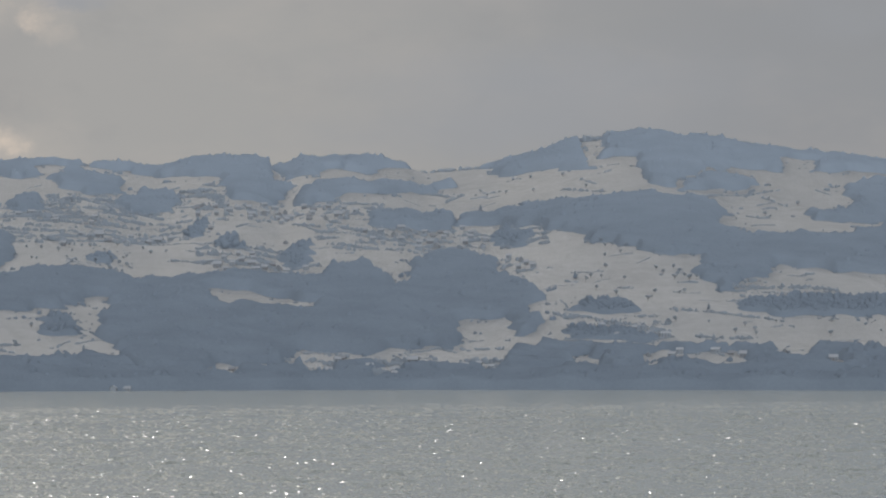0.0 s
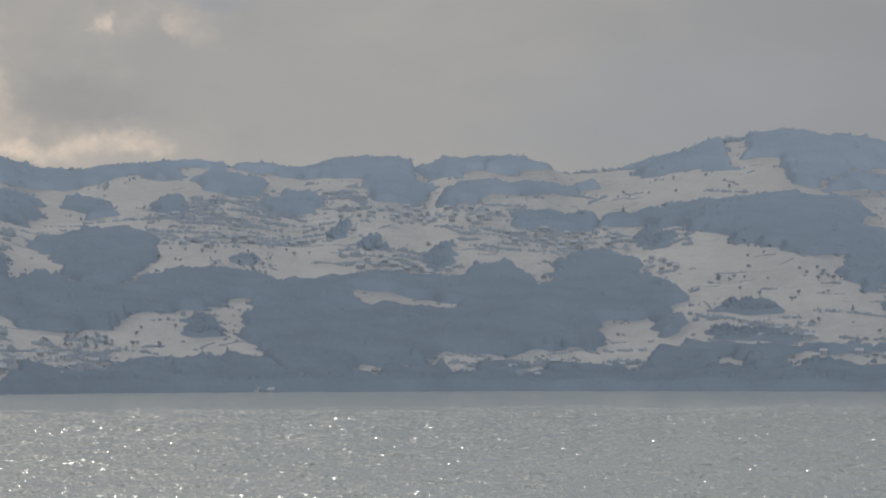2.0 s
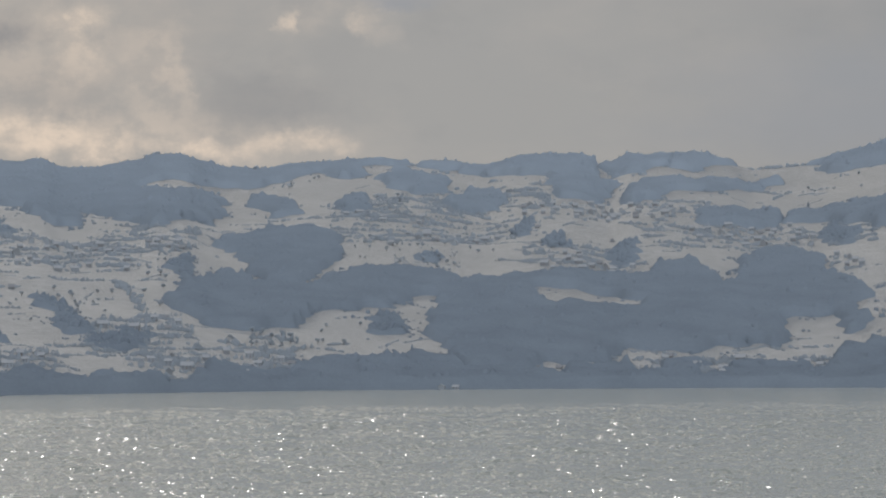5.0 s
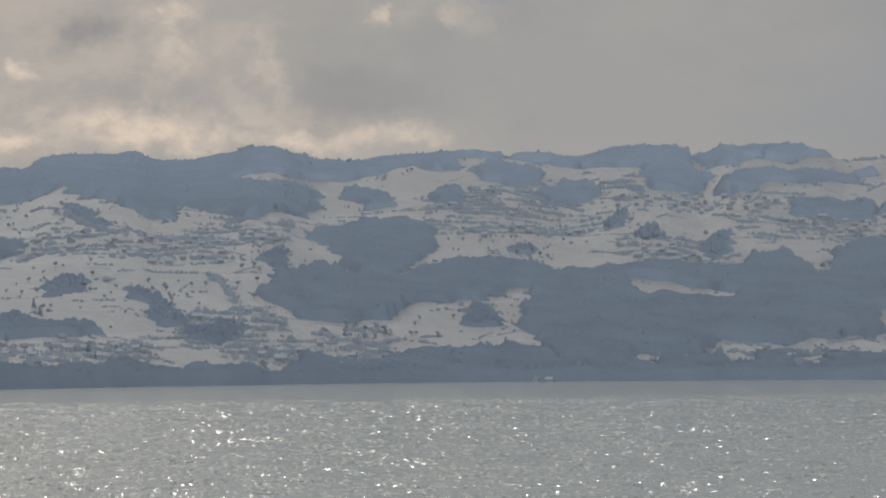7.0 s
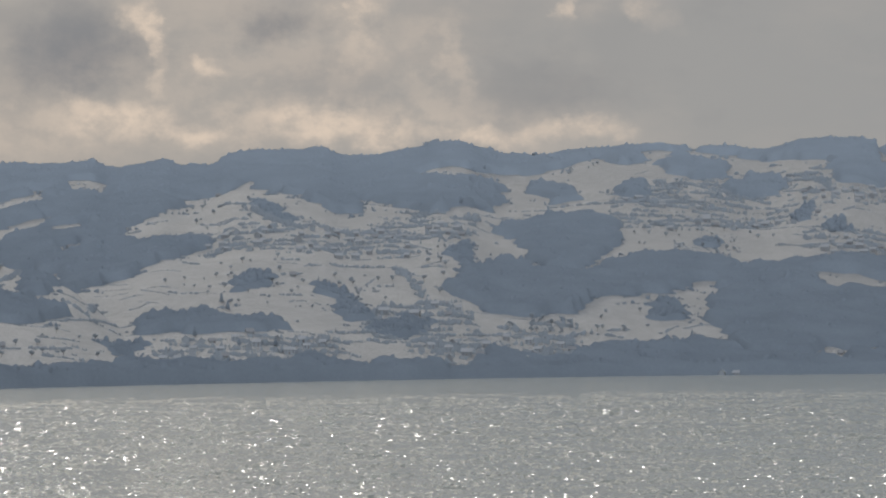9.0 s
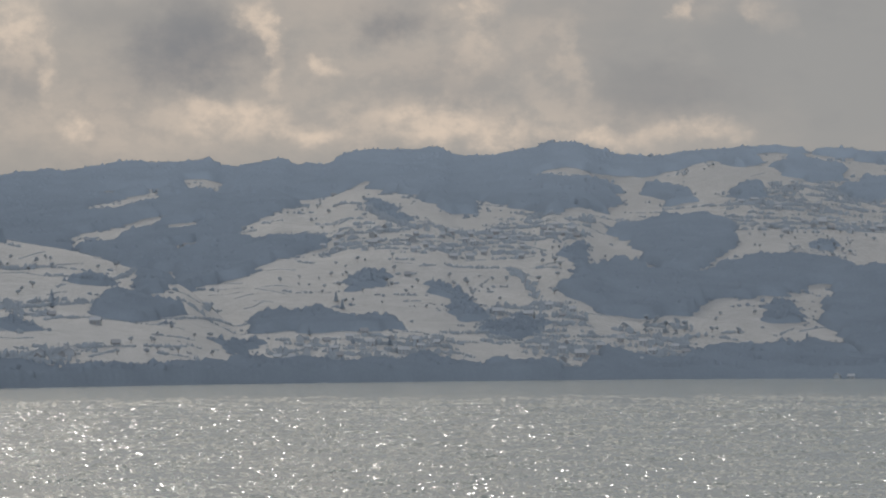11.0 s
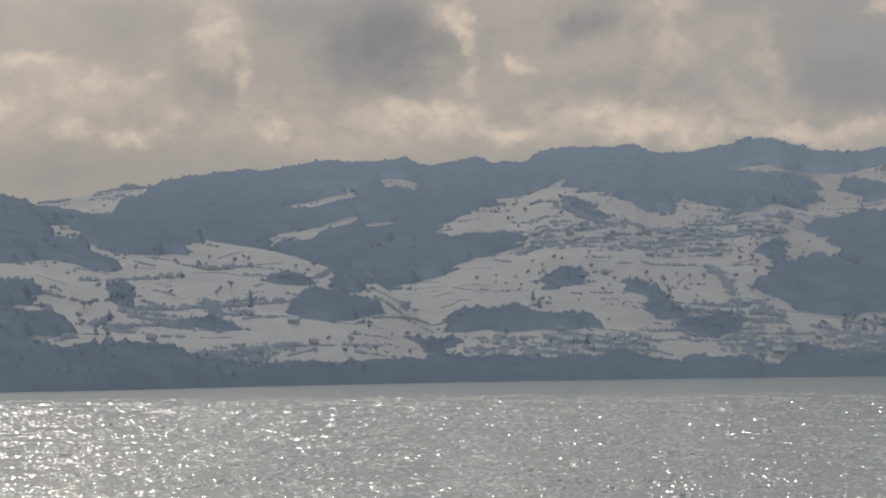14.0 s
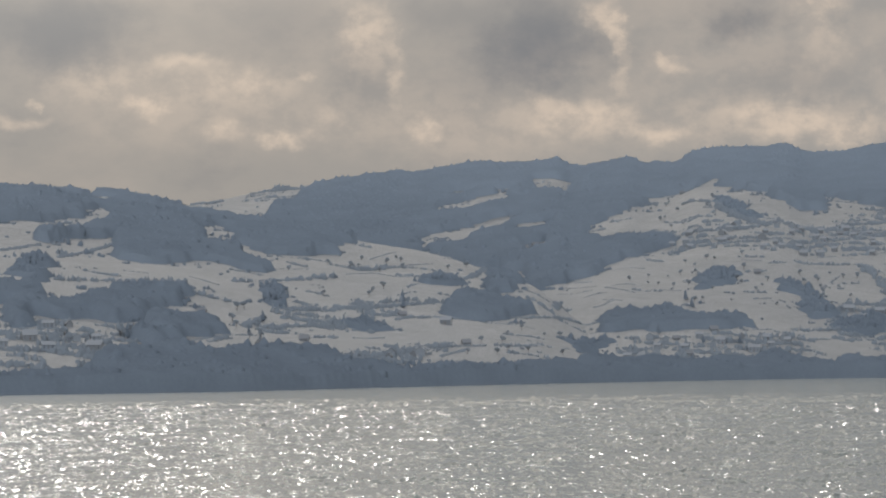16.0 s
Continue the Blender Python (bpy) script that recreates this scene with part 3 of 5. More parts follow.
def canopy(outline, height, setback):
    """The closed leafy mass under the tree tops: a rolling sheet that comes down to the ground at the wood's edge."""
    o = np.asarray(outline, float)
    step = 3.6
    gx, gy = np.meshgrid(np.arange(o[:, 0].min() - 24, o[:, 0].max() + 24, step), np.arange(o[:, 1].min() - 36, o[:, 1].max() + 36, step), indexing="ij")
    z = np.maximum(ground_z(gx, gy), -0.4)
    m = (wooded(gx, gy, o, setback, 3.0) & (z > -0.4)).astype(float)
    b = blur(m)
    rng = np.random.default_rng(3)
    h = height * 0.9 * growth(gx, gy) * np.clip(b * 1.6 - 0.25, 0, 1) * (0.86 + 0.2 * rng.random(m.shape) * np.clip(z / 8, 0, 1)) - 0.6
    v = np.stack([gx, gy, z + h], -1).reshape(-1, 3)
    f = grid_faces(*m.shape)
    f = f[(b.ravel()[f] > 0.1).any(1)][:, ::-1]
    used, inv = np.unique(f, return_inverse=True)
    inv = inv.reshape(f.shape)
    return v[used], np.concatenate([inv[:, [0, 1, 2]], inv[:, [0, 2, 3]]])


def woodland(name, label, outline, height, gap, setback, spruce, group):
    seed = len(outline) * 7 + int(abs(outline[0][0]))
    pts, h = plant(outline, height, gap, setback, seed)
    if len(pts) < 0.45 * len(plant(outline, height, gap, 0, seed)[0]):
        setback *= 0.35
        pts, h = plant(outline, height, gap, setback, seed)
    # the front row stands under the canopy's edge
    o = np.asarray(outline, float)
    deep = wooded(pts[:, 0], pts[:, 1] - 6, o, setback, 3.0)
    for side in (-4, 4):
        deep &= wooded(pts[:, 0] + side, pts[:, 1], o, setback, 3.0)
    if deep.sum() > 0.4 * len(pts):
        pts, h = pts[deep], h[deep]
    if len(pts) < 2:
        return None
    if name == "shore_woodland":
        far = pts[:, 2] > 3.5
        pts, h = pts[far], h[far]
    # a thin fringe of young trees and bushes straggles out over the edge
    fp, fh = plant(outline, height * 0.5, gap * 2.4, setback, seed + 1, 9.0)
    op, oh = plant(outline, height * 0.3, gap * 2.0, setback, seed + 2, 15.0)
    fp, fh = np.concatenate([fp, op]), np.concatenate([fh, oh])
    fp, fh = fp[fp[:, 2] > 6], fh[fp[:, 2] > 6]
    pts, h = np.concatenate([pts, fp]), np.concatenate([h, fh])
    WOODS.append(outline)
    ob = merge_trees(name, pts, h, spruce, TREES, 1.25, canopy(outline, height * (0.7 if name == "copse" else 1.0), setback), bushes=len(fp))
    return tagged(ob, label, "woodland", group, "stuff")


def on_terrace(x, y):
    """True along the banks between the terraced plots, which follow the slope's contours."""
    r = np.hypot(x, y) + 9 * np.sin(x / 47 + 1.2 * np.sin(y / 61)) + 6 * np.sin(x / 19)
    return np.mod(r, 36) < 17


def scrub(outline, height, gap):
    """Bushes and garden trees in drifts."""
    pts, h = plant(outline, height, gap, 0, len(outline) + int(abs(outline[1][1])))
    x, y = pts[:, 0], pts[:, 1]
    drift = np.sin(x / 11 + 1.7 * np.sin(y / 23)) + np.sin(y / 17 + 1.3 * np.sin(x / 29)) + 0.8 * np.sin((x + y) / 7)
    keep = (drift + RNG.normal(0, 0.7, len(x)) > -0.1) & on_terrace(x, y)
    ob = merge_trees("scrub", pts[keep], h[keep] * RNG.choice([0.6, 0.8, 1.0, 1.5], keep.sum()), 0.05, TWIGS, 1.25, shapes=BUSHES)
    return tagged(ob, "hazy scrub and garden bushes between snowy plots", "scrub", "scrub on the hillside", "stuff")


woodland("woodland", "hazy grey mixed wood along the hill crest",
         [(224, 4539), (273, 4537), (326, 4533), (356, 4531), (402, 4527), (447, 4523), (462, 4521), (446, 4393), (467, 4287), (446, 4221), (418, 4159), (384, 4162), (372, 4232), (385, 4339), (339, 4403), (271, 4496), (225, 4522)],
         10, 7, 46, 0.55, "woods on the hillside")
woodland("woodland", "hazy grey mixed wood along the hill crest",
         [(470, 4521), (508, 4517), (546, 4512), (561, 4510), (543, 4431), (506, 4367), (473, 4407), (469, 4479)],
         10, 7, 46, 0.55, "woods on the hillside")
woodland("woodland", "hazy grey mixed wood along the hill crest",
         [(557, 4511), (584, 4507), (629, 4501), (659, 4497), (655, 4497), (615, 4454), (570, 4403), (548, 4422)],
         10, 7, 46, 0.55, "woods on the hillside")
woodland("woodland", "dark hazy mixed wood between snowy meadows",
         [(100, 4544), (137, 4530), (143, 4438), (125, 4366), (96, 4379)],
         10, 7, 46, 0.55, "woods on the hillside")
woodland("woodland", "dark hazy mixed wood between snowy meadows",
         [(159, 4421), (195, 4480), (256, 4445), (245, 4289), (198, 4231), (172, 4277)],
         10, 7, 46, 0.55, "woods on the hillside")
woodland("woodland", "dark hazy mixed wood between snowy meadows",
         [(240, 4229), (275, 4331), (311, 4329), (312, 4220), (294, 4089), (259, 4072), (238, 4121)],
         10, 7, 46, 0.55, "woods on the hillside")
woodland("woodland", "dark hazy mixed wood between snowy meadows",
         [(102, 4163), (121, 4226), (141, 4194), (139, 4078), (119, 4042), (103, 4075)],
         10, 7, 46, 0.55, "woods on the hillside")
woodland("woodland", "dark hazy mixed wood between snowy meadows",
         [(464, 4219), (498, 4299), (537, 4315), (591, 4336), (660, 4399), (691, 4402), (683, 4343), (631, 4306), (582, 4216), (542, 4185), (502, 4154), (462, 4110), (452, 4147)],
         10, 7, 46, 0.55, "woods on the hillside")
woodland("woodland", "dark hazy mixed wood between snowy meadows",
         [(536, 4057), (590, 4118), (645, 4110), (623, 3971), (564, 3940), (522, 3929)],
         10, 7, 46, 0.55, "woods on the hillside")
woodland("copse", "small hazy copse of bare trees among snowy meadows",
         [(311, 3968), (324, 4019), (327, 3951), (315, 3859), (303, 3852)],
         7.5, 5.5, 26, 0.35, "copses on the hillside")
woodland("copse", "small hazy copse of bare trees among snowy meadows",
         [(333, 3838), (349, 3888), (356, 3844), (351, 3768), (329, 3746)],
         7.5, 5.5, 26, 0.35, "copses on the hillside")
woodland("copse", "small hazy copse of bare trees among snowy meadows",
         [(397, 3763), (420, 3845), (435, 3823), (424, 3700), (403, 3638), (390, 3663)],
         7.5, 5.5, 26, 0.35, "copses on the hillside")
woodland("copse", "small hazy copse of bare trees among snowy meadows",
         [(170, 3692), (193, 3779), (208, 3762), (208, 3690), (178, 3664)],
         7.5, 5.5, 26, 0.35, "copses on the hillside")
woodland("woodland", "dense dark wood on the lower slope",
         [(79, 3551), (115, 3578), (164, 3616), (209, 3618), (211, 3546), (258, 3587), (311, 3635), (337, 3653), (366, 3638), (419, 3616), (444, 3665), (484, 3688), (500, 3618), (524, 3659), (574, 3825), (614, 3831), (636, 3763), (618, 3632), (639, 3596), (643, 3485), (635, 3393), (609, 3329), (586, 3264), (579, 3298), (587, 3353), (563, 3365), (534, 3346), (516, 3288), (523, 3250), (506, 3221), (410, 3162), (365, 3147), (291, 3094), (235, 3047), (189, 3038), (186, 3122), (170, 3175), (163, 3260), (177, 3355), (194, 3435), (161, 3424), (137, 3397), (126, 3330), (73, 3295)],
         10, 7, 46, 0.55, "woods on the hillside")
woodland("copse", "small hazy copse of bare trees among snowy meadows",
         [(107, 3234), (120, 3298), (142, 3305), (146, 3257), (137, 3193), (118, 3182), (107, 3190)],
         7.5, 5.5, 26, 0.35, "copses on the hillside")
woodland("woodland", "hazy grey mixed wood along the hill crest",
         [(720, 4488), (780, 4478), (840, 4467), (892, 4457), (952, 4444), (1004, 4433), (1071, 4417), (1144, 4399), (1144, 4399), (1188, 4387), (1188, 4387), (1253, 4369), (1325, 4348), (1310, 4297), (1189, 4253), (1137, 4255), (1062, 4229), (1040, 4259), (976, 4180), (942, 4109), (897, 4021), (883, 4053), (896, 4157), (913, 4255), (889, 4289), (870, 4272), (880, 4356), (913, 4452), (868, 4461), (859, 4368), (850, 4260), (837, 4218), (796, 4315), (742, 4390), (768, 4454), (735, 4485)],
         10, 7, 46, 0.55, "woods on the hillside")
woodland("woodland", "dark hazy mixed wood between snowy meadows",
         [(892, 4002), (935, 4078), (993, 4188), (1039, 4226), (1045, 4167), (1009, 4073), (970, 4062), (931, 4017), (901, 3992)],
         10, 7, 46, 0.55, "woods on the hillside")
woodland("woodland", "dark hazy mixed wood between snowy meadows",
         [(644, 4061), (683, 4124), (730, 4108), (777, 4054), (824, 4008), (876, 4022), (889, 3986), (929, 4006), (958, 4007), (935, 3885), (910, 3825), (931, 3812), (964, 3812), (972, 3789), (1022, 3801), (1069, 3821), (1195, 3922), (1075, 3528), (988, 3532), (944, 3557), (903, 3568), (887, 3514), (856, 3505), (826, 3422), (826, 3459), (821, 3517), (835, 3580), (853, 3613), (820, 3620), (808, 3594), (782, 3649), (751, 3717), (736, 3809), (709, 3876), (679, 3974), (640, 3989)],
         10, 7, 46, 0.55, "woods on the hillside")
woodland("woodland", "dark hazy mixed wood between snowy meadows",
         [(1142, 4116), (1197, 4226), (1306, 4285), (1182, 3880), (1087, 3887), (1040, 3867), (1065, 3984), (1112, 3975), (1136, 4006), (1139, 4072)],
         10, 7, 46, 0.55, "woods on the hillside")
woodland("copse", "small hazy copse of bare trees among snowy meadows",
         [(647, 3370), (670, 3407), (701, 3409), (724, 3379), (721, 3331), (688, 3318), (648, 3350)],
         7.5, 5.5, 26, 0.35, "copses on the hillside")
woodland("copse", "small hazy copse of bare trees among snowy meadows",
         [(632, 3304), (665, 3293), (698, 3258), (722, 3232), (695, 3193), (624, 3228), (624, 3265)],
         7.5, 5.5, 26, 0.35, "copses on the hillside")
woodland("copse", "small hazy copse of bare trees among snowy meadows",
         [(831, 3404), (881, 3412), (947, 3432), (1048, 3440), (1008, 3310), (922, 3298), (890, 3310), (849, 3288), (820, 3337)],
         7.5, 5.5, 26, 0.35, "copses on the hillside")
woodland("copse", "small hazy copse of bare trees among snowy meadows",
         [(659, 3905), (691, 3964), (703, 3856), (679, 3784), (651, 3813)],
         7.5, 5.5, 26, 0.35, "copses on the hillside")
woodland("woodland", "hazy grey mixed wood along the hill crest",
         [(-466, 4521), (-421, 4525), (-376, 4529), (-372, 4530), (-339, 4532), (-293, 4536), (-274, 4537), (-270, 4532), (-218, 4540), (-180, 4541), (-134, 4543), (-96, 4544), (-77, 4544), (-69, 4544), (-27, 4545), (-4, 4545), (26, 4545), (64, 4545), (125, 4543), (217, 4540), (217, 4535), (140, 4526), (78, 4451), (18, 4372), (-11, 4320), (-41, 4344), (-155, 4277), (-265, 4324), (-378, 4380), (-447, 4333)],
         10, 7, 46, 0.55, "woods on the hillside")
woodland("woodland", "dark hazy mixed wood between snowy meadows",
         [(-533, 4514), (-453, 4393), (-414, 4449), (-366, 4401), (-304, 4365), (-261, 4368), (-170, 4305), (-102, 4179), (-54, 4272), (-38, 4244), (-41, 4064), (-56, 3912), (-73, 3947), (-100, 3823), (-113, 3814), (-155, 3921), (-214, 4034), (-201, 3919), (-191, 3871), (-225, 3873), (-256, 3912), (-272, 4027), (-318, 4080), (-343, 4170), (-394, 4238), (-454, 4268)],
         10, 7, 46, 0.55, "woods on the hillside")
woodland("woodland", "dark hazy mixed wood between snowy meadows",
         [(-16, 4264), (3, 4284), (31, 4236), (56, 4096), (57, 4028), (30, 4040), (3, 4112)],
         10, 7, 46, 0.55, "woods on the hillside")
woodland("woodland", "dark hazy mixed wood between snowy meadows",
         [(-42, 3745), (-26, 3860), (16, 3900), (69, 3935), (92, 3867), (95, 3751), (85, 3595), (62, 3535), (43, 3496), (37, 3456), (14, 3468), (2, 3524), (-10, 3632), (-18, 3728), (-34, 3706)],
         10, 7, 46, 0.55, "woods on the hillside")
woodland("woodland", "dense dark wood on the lower slope",
         [(-84, 3279), (-72, 3387), (-45, 3528), (-25, 3588), (-9, 3536), (5, 3500), (37, 3472), (85, 3499), (140, 3569), (192, 3635), (219, 3529), (209, 3462), (164, 3428), (129, 3346), (68, 3287), (52, 3268), (45, 3212), (13, 3164), (-30, 3136), (-58, 3178), (-72, 3200), (-83, 3225)],
         10, 7, 46, 0.55, "woods on the hillside")
woodland("copse", "small hazy copse of bare trees among snowy meadows",
         [(-91, 3551), (-76, 3603), (-65, 3551), (-63, 3447), (-78, 3427)],
         7.5, 5.5, 26, 0.35, "copses on the hillside")
woodland("copse", "small hazy copse of bare trees among snowy meadows",
         [(-292, 3275), (-275, 3313), (-248, 3299), (-252, 3246), (-270, 3124), (-280, 3156)],
         7.5, 5.5, 26, 0.35, "copses on the hillside")
woodland("copse", "small hazy copse of bare trees among snowy meadows",
         [(-226, 3272), (-205, 3258), (-183, 3243), (-159, 3116), (-151, 3028), (-169, 2991), (-185, 3123), (-204, 3185)],
         7.5, 5.5, 26, 0.35, "copses on the hillside")
woodland("copse", "small hazy copse of bare trees among snowy meadows",
         [(-141, 3021), (-123, 3098), (-96, 3071), (-88, 3011), (-97, 2962), (-126, 2941), (-152, 2956)],
         7.5, 5.5, 26, 0.35, "copses on the hillside")
woodland("copse", "small hazy copse of bare trees among snowy meadows",
         [(-350, 4037), (-322, 3963), (-296, 3877), (-267, 3803), (-269, 3698), (-305, 3832)],
         7.5, 5.5, 26, 0.35, "copses on the hillside")
woodland("woodland", "hazy grey mixed wood along the hill crest",
         [(-890, 4457), (-779, 4478), (-720, 4488), (-645, 4499), (-585, 4507), (-553, 4498), (-509, 4519), (-509, 4516), (-479, 4520), (-444, 4482), (-376, 4396), (-358, 4181), (-411, 4148), (-449, 4108), (-497, 4162), (-547, 4221), (-608, 4241), (-679, 4234), (-752, 4242), (-847, 4244)],
         10, 7, 46, 0.55, "woods on the hillside")
woodland("woodland", "dark hazy mixed wood between snowy meadows",
         [(-882, 4307), (-757, 4269), (-681, 4246), (-609, 4253), (-533, 4222), (-453, 4147), (-427, 4102), (-429, 3925), (-456, 3877), (-468, 3759), (-454, 3696), (-414, 3673), (-363, 3666), (-343, 3684), (-356, 3594), (-383, 3449), (-400, 3363), (-430, 3304), (-440, 3203), (-430, 2845), (-438, 2791), (-458, 3018), (-589, 3600), (-637, 3698), (-648, 3166)],
         10, 7, 46, 0.55, "woods on the hillside")
woodland("woodland", "dense dark wood on the lower slope",
         [(-454, 2759), (-466, 2842), (-464, 2944), (-440, 2887), (-418, 2890), (-403, 2864), (-394, 2796), (-414, 2733), (-444, 2716)],
         10, 7, 46, 0.55, "woods on the hillside")
woodland("woodland", "dense dark wood on the lower slope",
         [(-350, 2988), (-340, 3021), (-307, 3020), (-303, 3061), (-283, 3023), (-272, 2960), (-245, 2990), (-218, 2968), (-209, 2884), (-263, 2856), (-301, 2844), (-333, 2845)],
         10, 7, 46, 0.55, "woods on the hillside")
woodland("copse", "small hazy copse of bare trees among snowy meadows",
         [(-342, 2674), (-348, 2802), (-324, 2805), (-318, 2730), (-333, 2639)],
         7.5, 5.5, 26, 0.35, "copses on the hillside")
woodland("copse", "small hazy copse of bare trees among snowy meadows",
         [(-553, 3111), (-535, 3171), (-516, 3118), (-538, 3065)],
         7.5, 5.5, 26, 0.35, "copses on the hillside")
woodland("copse", "small hazy copse of bare trees among snowy meadows",
         [(-516, 3004), (-489, 3021), (-479, 2949), (-496, 2906)],
         7.5, 5.5, 26, 0.35, "copses on the hillside")
woodland("woodland", "dark hazy mixed wood between snowy meadows",
         [(-1367, 4335), (-1324, 4348), (-1281, 4361), (-1245, 4371), (-932, 3361), (-906, 3269), (-894, 3181), (-896, 3051), (-946, 2998)],
         10, 7, 46, 0.55, "woods on the hillside")
woodland("woodland", "dark hazy mixed wood between snowy meadows",
         [(-928, 3354), (-1158, 4311), (-1106, 4408), (-969, 4156), (-884, 4032), (-790, 3987), (-688, 3920), (-665, 3835), (-648, 3736), (-640, 3201), (-635, 3153), (-679, 3098), (-702, 3126), (-717, 3168), (-705, 3080), (-654, 2952), (-643, 2893), (-670, 2916), (-698, 2947), (-717, 2897), (-726, 2874), (-762, 2852), (-808, 3014), (-817, 2887), (-857, 2917), (-873, 3008), (-867, 3226), (-891, 3314)],
         10, 7, 46, 0.55, "woods on the hillside")
woodland("copse", "small hazy copse of bare trees among snowy meadows",
         [(-796, 2643), (-815, 2758), (-803, 2778), (-754, 2609), (-748, 2561), (-777, 2590)],
         7.5, 5.5, 26, 0.35, "copses on the hillside")
woodland("woodland", "dense dark wood on the lower slope",
         [(-795, 2522), (-775, 2545), (-738, 2527), (-712, 2446), (-697, 2447), (-701, 2525), (-698, 2579), (-706, 2627), (-691, 2676), (-676, 2713), (-648, 2675), (-642, 2635), (-645, 2519), (-620, 2397), (-637, 2372), (-664, 2360), (-690, 2349), (-684, 2300), (-700, 2312), (-719, 2390), (-754, 2392)],
         10, 7, 46, 0.55, "woods on the hillside")
woodland("woodland", "dense dark wood on the lower slope",
         [(-607, 2326), (-620, 2393), (-624, 2470), (-608, 2445), (-594, 2490), (-572, 2454), (-561, 2370), (-573, 2331), (-580, 2296), (-589, 2265)],
         10, 7, 46, 0.55, "woods on the hillside")
woodland("copse", "small hazy copse of bare trees among snowy meadows",
         [(-611, 2773), (-618, 2842), (-605, 2820), (-586, 2701), (-568, 2615), (-581, 2645)],
         7.5, 5.5, 26, 0.35, "copses on the hillside")
woodland("copse", "small hazy copse of bare trees among snowy meadows",
         [(-513, 2586), (-506, 2648), (-480, 2637), (-471, 2585), (-489, 2558)],
         7.5, 5.5, 26, 0.35, "copses on the hillside")
woodland("shore_woodland", "dark belt of trees lining the lake shore",
         [(63, 3039), (109, 3074), (172, 3099), (195, 3062), (236, 3063), (286, 3095), (320, 3075), (333, 3150), (364, 3135), (408, 3150), (438, 3133), (547, 3137), (561, 3219), (598, 3237), (666, 3187), (750, 3189), (833, 3181), (968, 3176), (883, 2898), (58, 2820)],
         10, 7, 36, 0.4, "woods on the hillside")
woodland("shore_woodland", "dark belt of trees lining the lake shore",
         [(-284, 2669), (-229, 2710), (-161, 2783), (-111, 2798), (-93, 2830), (-55, 2847), (-38, 2940), (12, 2944), (42, 3016), (95, 3067), (88, 2840), (-262, 2463)],
         10, 7, 36, 0.4, "woods on the hillside")
woodland("shore_woodland", "dark belt of trees lining the lake shore",
         [(-641, 2033), (-588, 2103), (-597, 2163), (-596, 2217), (-564, 2296), (-537, 2269), (-509, 2358), (-488, 2378), (-458, 2352), (-408, 2393), (-363, 2482), (-317, 2625), (-254, 2664), (-238, 2496), (-377, 2267), (-476, 2041), (-600, 1903)],
         10, 7, 36, 0.4, "woods on the hillside")
woodland("woodland", "hazy grey mixed wood along the hill crest",
         [(-921, 4221), (-910, 4440), (-853, 4464), (-763, 4481), (-718, 4256), (-678, 3918), (-817, 3981), (-883, 3996)],
         10, 7, 46, 0.55, "woods on the hillside")
woodland("woodland", "hazy grey mixed wood along the hill crest",
         [(-1367, 4335), (-1230, 4375), (-1150, 4397), (-1084, 4414), (-1032, 4426), (-1032, 4425), (-1084, 4414), (-1194, 4301), (-1367, 4335)],
         10, 7, 46, 0.55, "woods on the hillside")
scrub([(153, 4237), (250, 4265), (289, 4018), (219, 3970), (127, 3982)], 3.3, 4.2)
scrub([(309, 4293), (380, 4279), (365, 4108), (309, 4016)], 3.3, 4.2)
scrub([(460, 4086), (566, 4150), (571, 4084), (485, 3954)], 3.3, 4.2)
scrub([(456, 3938), (530, 3985), (505, 3799), (458, 3736), (444, 3834)], 3.3, 4.2)
scrub([(309, 3767), (398, 3763), (421, 3632), (319, 3594), (289, 3673)], 3.3, 4.2)
scrub([(509, 3927), (663, 3961), (635, 3795), (488, 3765)], 3.3, 4.2)
scrub([(673, 3980), (727, 3864), (694, 3760), (648, 3797)], 3.3, 4.2)
scrub([(640, 3339), (733, 3287), (716, 3185), (617, 3221)], 3.3, 4.2)
scrub([(843, 3479), (910, 3475), (996, 3414), (873, 3336), (813, 3355)], 3.3, 4.2)
scrub([(317, 3148), (408, 3150), (545, 3129), (525, 3015), (300, 2981)], 3.3, 4.2)
scrub([(-366, 3698), (-142, 3713), (-121, 3470), (-345, 3483)], 3.3, 4.2)
scrub([(-314, 2790), (-158, 2880), (-147, 2760), (-296, 2631)], 3.3, 4.2)
scrub([(-114, 3106), (-74, 3207), (-68, 2963), (-139, 2881), (-150, 2992)], 3.3, 4.2)
scrub([(-107, 2926), (42, 3044), (45, 2908), (-102, 2790)], 3.3, 4.2)
scrub([(-25, 3068), (38, 3144), (42, 3044), (-24, 2992)], 3.3, 4.2)
scrub([(-148, 3121), (-66, 3175), (-42, 3000), (-138, 2913)], 3.3, 4.2)
scrub([(-182, 3836), (-67, 3839), (-63, 3611), (-168, 3548)], 3.3, 4.2)
scrub([(-704, 2311), (-620, 2368), (-583, 2229), (-579, 2156), (-628, 2062)], 3.3, 4.2)
scrub([(-576, 2630), (-502, 2775), (-466, 2574), (-537, 2450)], 3.3, 4.2)
scrub([(-482, 2433), (-424, 2537), (-401, 2399), (-460, 2319)], 3.3, 4.2)
scrub([(-859, 2924), (-849, 3160), (-792, 2947), (-809, 2822)], 3.3, 4.2)
scrub([(89, 4043), (156, 4041), (314, 3992), (301, 3828), (83, 3775)], 3.3, 4.2)
scrub([(-1005, 4394), (-993, 4426), (-973, 4440), (-913, 4452), (-868, 4461), (-871, 4395), (-909, 4358), (-942, 4298), (-984, 4317)], 3.3, 4.2)
